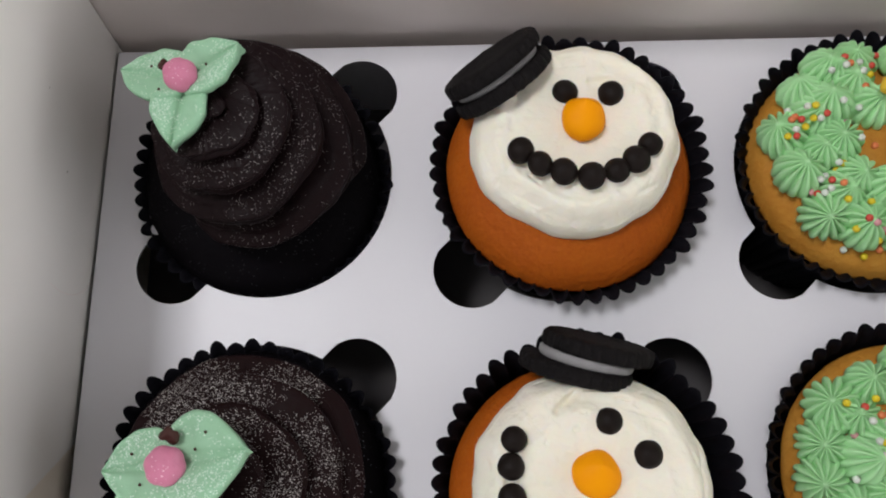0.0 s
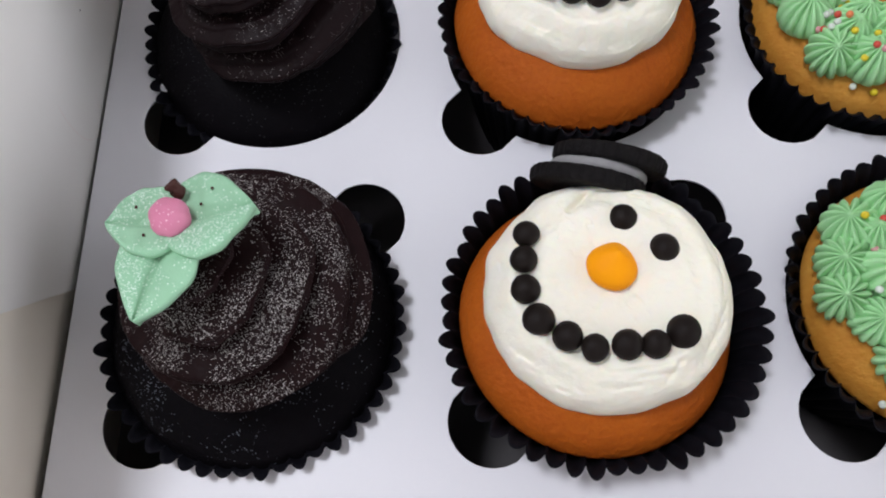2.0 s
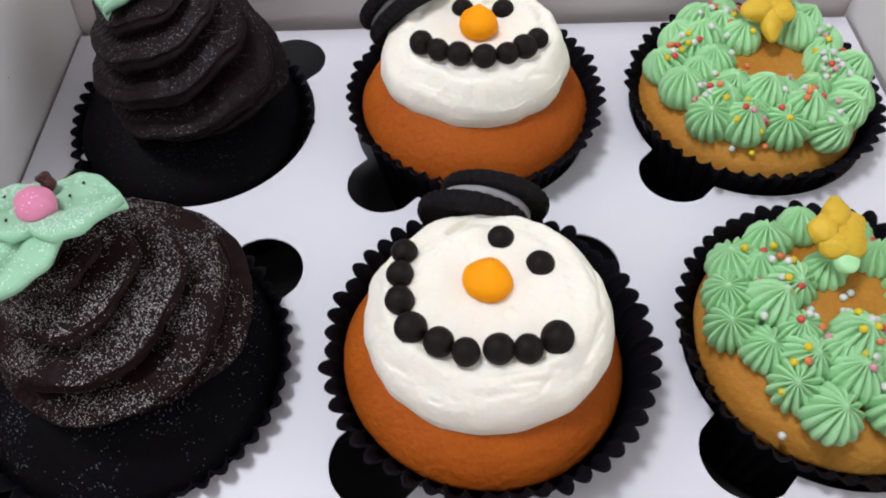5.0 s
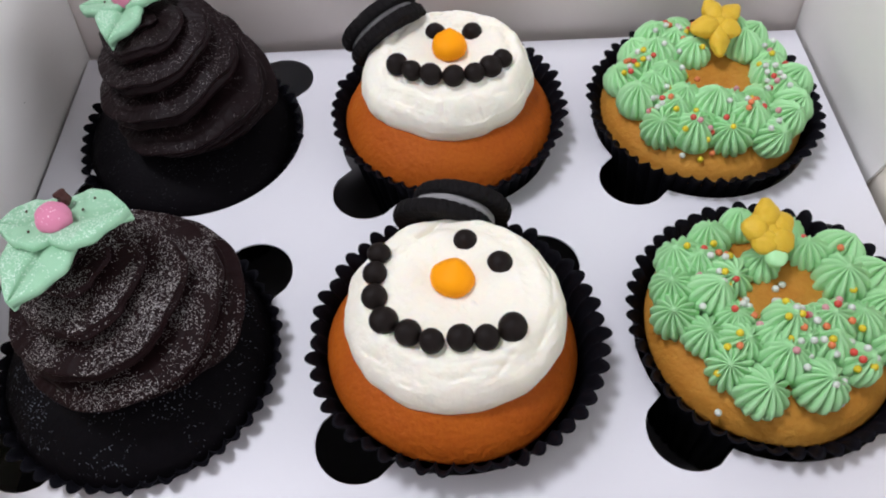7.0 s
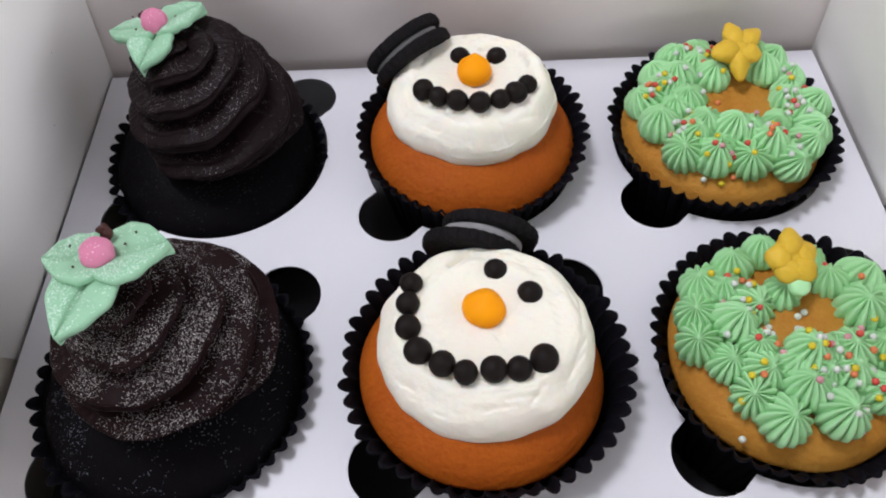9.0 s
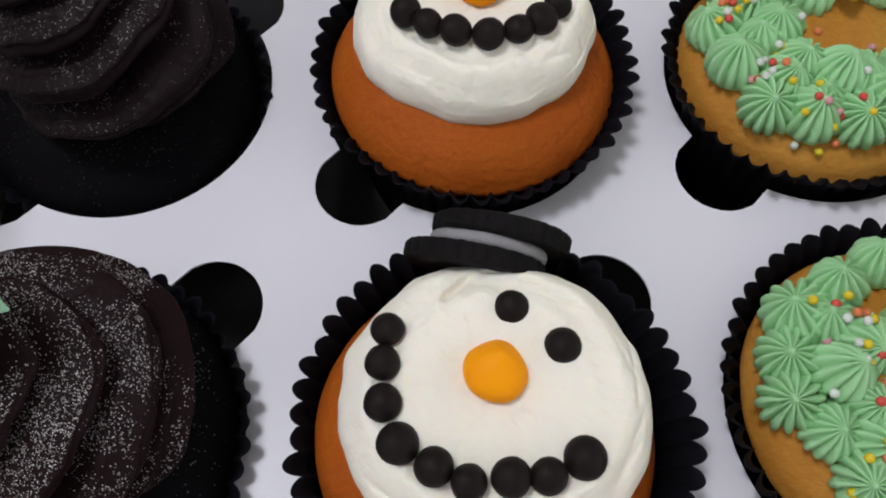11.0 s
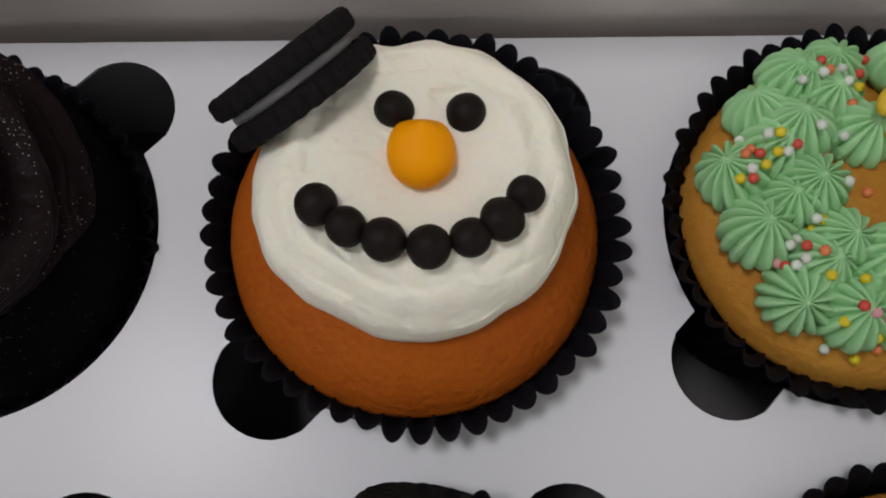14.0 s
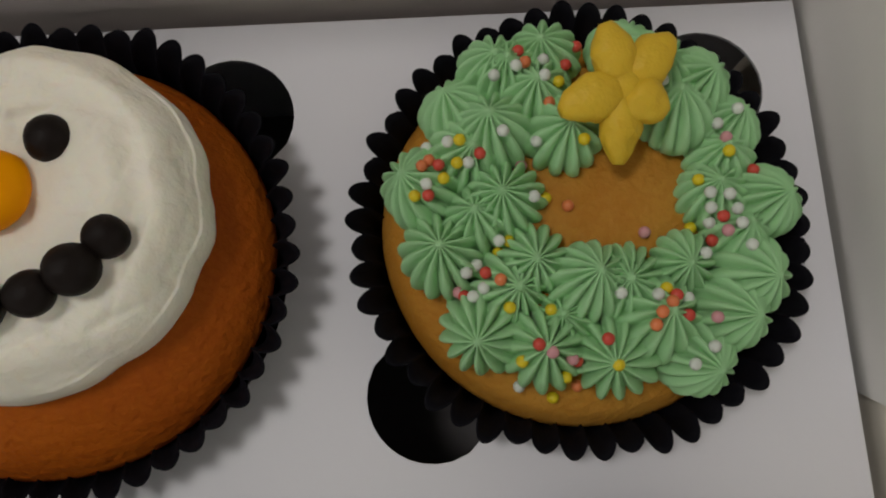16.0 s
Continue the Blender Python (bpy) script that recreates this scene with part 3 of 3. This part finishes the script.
snowman(0, "golden cupcake with white snowman face and crooked chocolate-ball smile", 0.0555, (-0.015, 0.0), 3, (0.0008, -0.0014), (0.0369, (-0.05, -0.02), (-0.0012, -0.0012), 0.0049, 0.0022),
        (0.0015, -0.0328), (0.0277, 0.0265), 0.0,
        [(-16.4, -22.0, 75.2, 0.92), (-17.3, -27.7, 75.2, 0.95), (-17.2, -34.4, 75.2, 1.0), (-14.8, -41.0, 75.4, 1.1), (-9.2, -44.8, 76.0, 1.0), (-3.9, -47.4, 76.5, 0.93), (2.6, -46.8, 76.4, 1.02), (8.4, -46.7, 76.0, 0.95), (14.4, -44.0, 75.4, 1.1)],
        [(4.8, -18.3, 73.6, 1.0), (12.9, -25.4, 74.0, 1.02)], (0.0012, -0.0297, 0.0729, 0.0053), (0.001, 0.002),
        ((-0.0008, -0.0058, 0.0650), (0.0046, -0.0008, 0.0662), (-0.22, -0.92, -0.27), (1, -0.23, 0), 0.0134),
        [(-12.2, 12.0, 0.5, 2.4, 0.35, 0.6), (-10.8, 10.2, 0.9, 1.6, 0.3, 0.6), (-4.1, 13.0, 0.4, 1.6, 0.35, 0.8), (-2.0, 16.4, 0.0, 2.0, 0.3, 0.5),
         (9.8, 17.9, -0.8, 2.2, 0.35, 0.6), (-5.8, 19.0, 0.75, 8.0, 0.8, 1.6), (-11.6, -22.0, -0.4, 2.6, 0.4, 0.7), (23.8, 4.0, 1.5, 16.0, 0.5, 0.6),
         (21.5, -9.0, 1.1, 12.0, 0.5, 0.6), (7.0, -17.5, 0.1, 18.0, 0.6, 0.6), (3.5, -4.0, 0.6, 3.0, 1.6, 0.5)])
snowman(1, "golden cupcake with smiling white snowman face and tilted biscuit hat", 0.0550, (0.0, 0.015), 11, (0.0008, 0.0004), (0.0366, (-0.03, -0.02), (-0.0001, -0.0008), 0.0034, 0.0012),
        (0.0020, 0.0526), (0.0268, 0.0258), 0.0004,
        [(-12.8, 45.2, 76.6, 1.02), (-8.3, 41.6, 77.0, 1.0), (-2.8, 39.4, 77.4, 1.05), (3.7, 38.2, 77.4, 1.05), (9.8, 39.6, 77.0, 0.98), (14.6, 42.4, 76.6, 1.1), (18.4, 46.6, 75.8, 0.92)],
        [(-1.2, 61.3, 74.8, 1.0), (10.0, 60.6, 74.6, 1.02)], (0.0028, 0.0537, 0.0735, 0.0056), (0.0003, 0.0030),
        ((-0.0161, 0.0665, 0.0703), (-0.0192, 0.0702, 0.0731), (0.56, -0.66, -0.50), (0.87, 0.39, 0.30), 0.0138),
        [(-16.7, 0.6, 1.4, 4.0, 0.5, 0.6), (22.2, -11.0, -0.8, 2.2, 0.4, 0.7), (0.8, 16.0, 0.1, 3.0, 0.4, 0.5), (5.4, 11.7, 0.15, 6.5, 0.6, 1.1),
         (14.0, 9.0, 1.4, 4.0, 0.4, 0.4), (18.0, 4.0, 1.3, 5.0, 0.4, 0.5), (16.0, -16.0, 0.5, 7.0, 0.5, 0.6), (-12.0, -19.0, -0.5, 5.0, 0.4, 0.5), (3.0, -2.5, 0.2, 7.0, 2.2, 0.6)])


# ---- chocolate cupcakes ----
def swirl_mesh(base, tip, radius, z0, z1, seed, turn, prof, mat, lobes):
    """Chocolate cream piped through a wide star nozzle: puffed shells whose lower lips overlap as they wind up to the tip."""
    n, m = 420, 200
    rows = []
    for i in range(m + 1):
        u = i / m
        lean = u ** 0.95
        cx, cy = base[0] + (tip[0] - base[0]) * lean, base[1] + (tip[1] - base[1]) * lean
        z = z0 + (z1 - z0) * math.sin(u * math.pi / 2) ** 0.92
        body = radius * interp(prof, u)
        fade = (1 - 0.55 * u) * smoothstep(0.0, 0.05, u) * (1 - 0.8 * smoothstep(0.9, 1.0, u))
        row = []
        for k in range(n):
            a = 2 * math.pi * k / n
            ca, sa = math.cos(a), math.sin(a)
            ph = lobes * (a / (2 * math.pi) + 0.04 * math.sin(a - 0.35)) - turn * u ** 0.9 + 0.26 * wobble(ca, sa, u * 1.5 + seed, 1.2) + 0.03 * wobble(ca * 6, sa * 6, u * 3 + seed, 1)
            up = 1 - ph % 1.0
            fold = math.sin(math.pi * up ** 0.62) ** 0.75
            swell = fade * (1 + 0.22 * wobble(ca + 3, sa + seed, u, 1.5))
            rib = 0.0008 * math.sin(2 * math.pi * (up * 3 + 0.3 * wobble(ca * 2, sa * 2, seed, 1))) * fold * fade
            r = max(body + 0.0086 * swell * (fold - 0.6) + rib + 0.0004 * wobble(ca * 5, sa * 5, u * 6 + seed, 1), 0.0004)
            dz = 0.0046 * swell * (fold - 0.7) * smoothstep(0.05, 0.3, u) + 0.0002 * wobble(ca * 14, sa * 14, u * 18, 1)
            row.append((cx + r * ca, cy + r * sa, z + dz))
        rows.append(row)
    verts, faces = rings(rows, True, True)
    return mesh_from("swirl", verts, faces, mat)


ROUND = [(0.0, 0.93), (0.06, 1.0), (0.16, 1.0), (0.35, 0.76), (0.55, 0.47), (0.72, 0.28), (0.85, 0.18), (0.94, 0.11), (1.0, 0.03)]
CONE = [(0.0, 0.93), (0.06, 1.0), (0.16, 0.97), (0.35, 0.81), (0.55, 0.64), (0.72, 0.50), (0.85, 0.37), (0.94, 0.22), (1.0, 0.03)]


def leaf_mesh(length, width, seed, sag):
    """A piped leaf along +x with a groove down its middle and rippled sides."""
    nu, nv, top, low = 32, 20, [], []
    for i in range(nu + 1):
        u = i / nu
        w = width * 1.4 * (u + 0.12) ** 0.5 * (1 - (u * 0.985) ** 2.0) ** 1.05
        for j in range(nv + 1):
            v = 2 * j / nv - 1
            rip = 0.00022 * math.sin(22 * u + 2 * abs(v) + seed) * abs(v) + 0.0006 * wobble(u * 3, v * 2, seed, 1)
            z = 0.0011 * (1 - v * v) ** 0.5 - 0.0017 * math.exp(-(v / 0.13) ** 2) * (1 - u) ** 0.3 + 0.0012 * abs(v) - sag * u * u + rip
            x, y = length * u, w * 0.5 * v * (1 + 0.05 * wobble(u * 4, v, seed, 1))
            top.append((x, y, z + 0.0006))
            low.append((x, y * 0.96, z - 0.0013 - 0.0012 * (1 - v * v)))
    verts, faces, s, t = top + low, [], nv + 1, len(top)
    for i in range(nu):
        for j in range(nv):
            a = i * s + j
            faces.append((a, a + s, a + s + 1, a + 1))
            faces.append((t + a, t + a + 1, t + a + s + 1, t + a + s))
        for j in (0, nv):
            a = i * s + j
            f = (a, t + a, t + a + s, a + s)
            faces.append(f if j == 0 else f[::-1])
    for i in (0, nu):
        for j in range(nv):
            a = i * s + j
            f = (a, a + 1, t + a + 1, t + a)
            faces.append(f if i == 0 else f[::-1])
    return mesh_from("leaf", verts, faces, M_LEAF)


SPECK = ball_mesh("speck", 0.00035, M_STEM, 3, 0.4, 0.7, 1)


def chocolate(row, label, rim, slope, seed, shift, radius_case, base, tip, radius, z0, z1, turn, leaves, berry, stem):
    root = cupcake(0, row, label, rim, slope, seed, M_CHOCSPONGE_PLAIN if row else M_CHOCSPONGE, 0.0095, shift, radius_case)
    part("swirl", swirl_mesh(local(root, *base, 0), local(root, *tip, 0), radius, z0 - FLOOR_Z, z1 - FLOOR_Z, seed, turn, CONE if row else ROUND, M_CHOC_PLAIN if row else M_CHOC, 3 if row else 2), root, "tall swirl of dark chocolate cream dusted with sugar")
    bx = Vector(berry)
    for i, (tx, ty, tz, width, sag, roll) in enumerate(leaves):
        d = Vector((tx, ty, tz)) - bx
        start = bx - Vector((d.x, d.y, 0)).normalized() * 0.001 - Vector((0, 0, 0.0035))
        d = Vector((tx, ty, tz)) - start
        yaw, pitch = math.degrees(math.atan2(d.y, d.x)), math.degrees(math.asin((d.z + sag) / d.length))
        m = Matrix.Translation(start - root.location) @ pose(0, 0, 0, 0, 0, yaw) @ pose(0, 0, 0, 0, -pitch, 0) @ pose(0, 0, 0, roll, 0, 0)
        part("leaf", leaf_mesh(d.length, width * 1.08, seed + i * 2.3, sag), root, "mint green piped icing leaf", m)
    for i, (sx, sy) in enumerate(((0.0052, 0.0030), (-0.0066, 0.0022), (0.0070, 0.0062), (-0.0045, -0.0034))):
        part("crumb", SPECK, root, "", Matrix.Translation(bx - root.location + Vector((sx, sy, 0.0002 if i % 2 else -0.0008))))
    part("berry", berry_mesh(0.0039, seed), root, "pink icing berry", Matrix.Translation(bx - root.location))
    part("crumb", ball_mesh("crumb", 0.0015, M_STEM, seed + 4, 0.9, 1.0), root, "dark brown crumb", Matrix.Translation(local(root, *stem)))
    return root


chocolate(0, "chocolate cupcake with sugar-dusted dark swirl, mint leaves and pink berry", 0.0515, (-0.03, 0.06), 21, (0.0006, -0.0010), 0.0361,
          (-0.0773, -0.0302), (-0.0848, -0.0290), 0.0240, 0.0620, 0.0908, 5.2,
          [(-0.0690, -0.0235, 0.0965, 0.0205, 0.002, -12), (-0.0905, -0.0448, 0.0930, 0.0165, 0.003, 0), (-0.0965, -0.0275, 0.0975, 0.0165, 0.001, 8)],
          (-0.0842, -0.0264, 0.0990), (-0.0838, -0.0208, 0.0995))
chocolate(1, "chocolate cupcake with tall dark swirl and leaves tipped aside", 0.0470, (-0.05, 0.12), 34, (-0.0014, 0.0014), 0.0350,
          (-0.0788, 0.0525), (-0.0845, 0.0556), 0.0234, 0.0568, 0.0918, 4.8,
          [(-0.0765, 0.0646, 0.0940, 0.0150, 0.002, -10), (-0.0912, 0.0416, 0.0905, 0.0140, 0.003, 0), (-0.1055, 0.0620, 0.0875, 0.0150, 0.002, 8)],
          (-0.0890, 0.0567, 0.0962), (-0.0925, 0.0590, 0.0962))


# ---- wreath cupcakes ----
def rosette_mesh(seed, ribs):
    """A drop of icing from an open star nozzle: unit radius, ribs that run up to a soft tip."""
    n, rows = ribs * 10, []
    prof = [(0.80, 0.0), (0.98, 0.12), (1.03, 0.30), (1.0, 0.50), (0.90, 0.68), (0.74, 0.83), (0.54, 0.95), (0.34, 1.03), (0.18, 1.07), (0.08, 1.12), (0.02, 1.15)]
    for u, h in prof:
        row = []
        for k in range(n):
            a = 2 * math.pi * k / n
            lobe = abs(math.sin((ribs * a + 1.7 * h + 0.4 * math.sin(a + seed)) / 2)) ** 0.65
            amp = 0.33 * smoothstep(0.02, 0.18, u)
            r = u * (1 - amp * (1 - lobe) + 0.10 * wobble(math.cos(a), math.sin(a), seed + h, 1.2))
            row.append((r * math.cos(a), r * math.sin(a), h - 0.28 * (1 - lobe) * smoothstep(0.08, 0.4, u)))
        rows.append(row)
    verts, faces = rings(rows, True, True)
    return mesh_from("rosette", verts, faces, M_GREEN)


ROSETTES = [rosette_mesh(i * 1.7, r) for i, r in enumerate((13, 14, 12, 15, 13, 14))]
BEADS = {c: ball_mesh("sprinkle", 0.00095, m, i, 0.05, 0.96, 2) for i, (c, m) in enumerate(SPRINKLE.items())}


def star_lobe(length, r, seed):
    n, rows = 24, []
    for i in range(13):
        u = i / 12
        w = r * (math.sin(math.pi * (0.12 + 0.83 * u)) ** 0.6) * (1 - 0.32 * u)
        rows.append([(w * math.cos(a) * (1 + 0.20 * wobble(math.cos(a), math.sin(a), 3 * u + seed, 1.4) + 0.07 * wobble(math.cos(a) * 3, math.sin(a) * 3, 8 * u + seed, 1)), w * 0.8 * math.sin(a) * (1 + 0.16 * wobble(math.sin(a), 3 * u, seed, 1.7)), length * u) for a in (2 * math.pi * k / n for k in range(n))])
    verts, faces = rings(rows, True, True)
    return mesh_from("lobe", verts, faces, M_STAR)


def wreath(row, label, rim, slope, seed, radius, peaks, size, lift, nip, fore, beads, star_at, tips):
    root = cupcake(2, row, label, rim, slope, seed, M_SPONGE2, 0.0085, (-0.0003, 0.0012) if row else (0.0, 0.0018), radius, (-0.015, -0.025) if row else (0.0, 0.0), inset=0.0040 if row else 0.0047, lift=0.0028, tip=(-0.03, -0.05) if row else (0.0, -0.05))
    rng = random.Random(seed)
    done = []
    for x, y in peaks:
        x, y = x + nip * smoothstep(-10, -20, x), y + fore
        d = math.hypot(x, y)
        outer = d > 17
        ux, uy = x / d, y / d
        push = (0.8 if d < 25 else -0.8) if outer else -0.3
        px, py = (x + ux * push) / 1000, (y + uy * push) / 1000
        u = math.hypot(px, py) / 0.0362
        surf = rim - FLOOR_Z + 0.0085 * max(0.0, 1 - u * u) ** 0.8 + tilted(px, py, slope) - 0.0012
        s = size * rng.uniform(0.86, 1.10) * (1.0 if outer else 0.93)
        lean = 26 * smoothstep(14, 28, d) if outer else -6
        h = s * rng.uniform(1.08, 1.4)
        m = (Matrix.Translation((px, py, surf + lift)) @ Matrix.Rotation(radians(lean), 4, Vector((-uy, ux, 0))) @
             pose(0, 0, 0, rng.uniform(-15, 15), rng.uniform(-15, 15), rng.uniform(0, 360)) @ Matrix.Diagonal((s * rng.uniform(0.9, 1.05), s, h, 1)))
        part("rosette", ROSETTES[rng.randrange(6)], root, "", m)
        done.append((px, py, surf + lift, s, h))
    for colour, pts in beads.items():
        for x, y in pts:
            x, y = (x + nip * smoothstep(-10, -20, x)) / 1000, (y + fore) / 1000
            u = math.hypot(x, y) / 0.0362
            z = rim - FLOOR_Z + 0.0085 * max(0.0, 1 - u * u) ** 0.8 + tilted(x, y, slope)
            for px, py, b, s, h in done:
                q = math.hypot(x - px, y - py) / s
                if q < 1:
                    z = max(z, b + h * 1.07 * (1 - q ** 1.9) ** 0.6)
            part("sprinkle", BEADS[colour], root, "", Matrix.Translation((x, y, z + 0.0005)))
    c = local(root, *star_at)
    if not row:
        part("dollop", ball_mesh("dollop", 0.0028, M_GREEN, 7, 0.25, 0.7), root, "pale green dollop under the star", Matrix.Translation(c + Vector((0.0008, -0.0070, -0.0022))))
    star = part("star", ball_mesh("star", 0.0032, M_STAR, seed, 0.1, 0.9), root, "yellow icing star of five lobes", Matrix.Translation(c))
    for i, (dx, dy, dz) in enumerate(tips):
        d = Vector((dx, dy, dz)) / 1000
        part("lobe", star_lobe(d.length * 0.90, 0.0042 if row else 0.0046, i * 1.9), star, "", axis_frame(d * 0.08, d, (0.3, 1, 0.2)))
    return root


wreath(1, "yellow cupcake with green piped wreath, sprinkles and flat yellow star", 0.0512, (0.04, 0.06), 41, 0.0359,
       [(-4.4, 26.6), (-13.0, 24.4), (-19.8, 17.3), (-6.6, 18.4), (-13.2, 11.8), (-25.6, 5.8), (-22.6, -4.9), (-12.7, 2.6), (-9.1, -6.9), (-16.6, -15.0), (-8.2, -18.6), (-2.1, -11.2), (4.5, -11.2), (2.4, -19.6), (13.1, -8.5), (13.1, -20.2), (23.1, -10.3), (17.9, 1.0), (13.7, 12.6), (16.7, 19.4), (22.8, 12.5), (26.7, 0.5), (8.0, 25.8), (-3.2, 12.0), (-18.8, 9.8), (-17.6, -0.6), (-13.6, -10.6), (-4.6, -15.6), (7.8, -15.6), (18.2, -14.8), (20.6, -4.4), (20.2, 7.0), (10.8, 20.4), (-10.2, 21.6)],
       0.0064, 0.0, 1.2, 0.0,
       {"white": [(-25.2, 11.8), (-22.1, 11.0), (-13.6, 21.2), (-5.5, 23.6), (-5.8, 20.3), (-13.2, 11.3), (-7.7, 10.4), (-19.2, 7.6), (-8.9, 1.7), (-25.6, 4.8), (-18.8, -7.3), (-18.0, -10.9), (-20.5, -8.5), (-19.7, -12.0), (-14.8, -4.1), (2.4, -13.0), (7.4, -13.6), (12.3, -14.1), (16.8, 0.9), (19.4, 0.4), (16.9, -1.2), (17.1, -3.0), (21.0, -1.4), (21.2, -3.7), (22.4, -6.9), (15.5, -7.8), (12.4, -23.5), (15.2, -21.2), (11.3, 18.0), (23.2, 14.1), (19.8, 11.9), (-12.1, -25.1), (-10.0, 22.0)],
        "red": [(-9.3, 25.0), (-2.0, 23.0), (0.2, 26.5), (-17.2, 8.9), (-23.6, 7.8), (-25.4, 3.2), (-17.5, -8.7), (-20.9, -11.7), (-9.9, -19.6), (0.1, -19.3), (-4.0, -22.0), (11.5, -16.7), (10.1, -13.8), (17.4, -5.6), (24.9, 4.8), (18.8, -2.4)],
        "orange": [(-8.5, 22.8), (-26.1, 7.8), (-25.0, 8.7), (-15.2, -10.1), (6.5, -17.9), (7.4, -16.2), (9.1, -14.8), (-3.2, 1.2), (-3.3, -25.5), (-5.3, 16.3)],
        "yellow": [(-20.4, 10.9), (-20.9, 7.7), (-23.0, 5.6), (-27.4, 3.4), (-13.0, -4.1), (-14.8, -5.5), (-13.8, -14.0), (-7.4, -14.6), (-12.3, -21.7), (-7.0, -27.0), (-5.7, -24.2), (1.2, -23.0), (8.9, -12.7), (20.7, 7.3), (15.2, -3.1), (-1.1, 9.6), (15.9, 3.3), (-3.6, 19.6), (-6.5, 2.5)],
        "pink": [(-9.9, 7.6), (-8.1, -20.8), (-21.7, -10.9), (-4.9, -21.8), (8.0, -3.5), (20.9, 9.7), (19.2, -4.6), (16.1, -17.1)]},
       (0.0884, 0.0665, 0.0690), [(-2.6, 8.3, 3.5), (-0.8, -10.8, -4.0), (-9.8, -4.2, 1.5), (7.5, 6.3, 2.0), (5.9, -4.9, 0.0)])
wreath(0, "yellow cupcake with green wreath, dense sprinkles and upright yellow star", 0.0498, (0.02, 0.06), 52, 0.0367,
       [(-24.0, 19.6), (-14.2, 24.8), (-28.2, 10.7), (-12.6, 12.6), (-27.6, 2.8), (-22.2, -3.3), (-17.0, -11.2), (-13.0, -0.4), (-5.4, -6.5), (-10.1, -17.9), (3.0, -17.0), (2.8, -7.6), (13.2, -12.5), (12.7, -1.6), (10.7, 17.0), (16.2, 8.8), (22.4, 2.3), (5.8, 23.8), (-3.9, 27.2), (18.5, 18.0), (24.0, 10.5), (22.5, -7.5), (-3.0, 15.0), (-19.8, 6.5), (-14.5, -6.5), (-17.5, 15.5), (-3.5, -12.5), (-1.6, -3.2), (5.2, -3.8), (11.0, -2.5), (8.4, -8.0), (17.4, -2.6)],
       0.0064, 0.0, 2.7, -3.0,
       {"white": [(-17.2, 10.9), (-16.8, 7.6), (-13.5, 14.8), (-8.5, 4.9), (-10.9, 1.9), (-8.9, 2.1), (-23.2, 2.3), (-0.4, 7.6), (1.6, 8.7), (-1.4, 4.0), (-1.7, 2.6), (1.6, -1.5), (-0.1, -2.0), (4.7, -4.7), (0.1, -9.1), (2.8, -9.5), (5.5, -9.1), (2.5, -11.9), (-0.3, -15.9), (4.4, -20.8), (7.0, -19.6), (8.6, -21.9), (12.6, -9.2), (14.2, -1.3), (16.8, -13.9), (15.2, -11.6), (8.0, -12.3), (-22.6, -22.0), (-18.9, 15.5)],
        "red": [(-19.6, 18.8), (-11.4, 8.7), (9.9, 21.5), (10.3, -1.1), (2.1, -3.3), (11.6, -12.5), (12.9, -14.6), (-14.8, 0.2)],
        "orange": [(-15.1, 16.8), (-11.3, 17.1), (-10.0, 3.9), (-8.6, -1.0), (1.2, -6.2), (13.0, -5.0), (6.9, -10.6), (17.5, 16.7), (7.0, -5.8), (-16.3, -9.5)],
        "yellow": [(-23.9, 19.7), (-15.2, 20.7), (-15.3, 10.4), (-13.6, 7.7), (-15.8, -6.8), (-19.9, -9.3), (-22.8, -14.7), (-2.7, -4.3), (-1.4, 0.7), (0.9, -3.5), (-2.0, -8.2), (16.7, 4.1), (16.0, -6.0), (11.8, -16.2), (15.8, -15.9), (7.3, -9.4), (-11.7, 15.2)],
        "pink": [(-21.6, 12.3), (3.3, -2.9), (7.7, -1.3), (-2.6, -12.5), (-7.7, -3.3), (12.0, 1.1)]},
       (0.0819, -0.0150, 0.0688), [(0.0, 7.5, 4.0), (-7.0, 0.5, 1.5), (6.5, 3.0, 1.0), (4.5, -6.0, -1.0), (-3.0, -6.0, -1.5)])
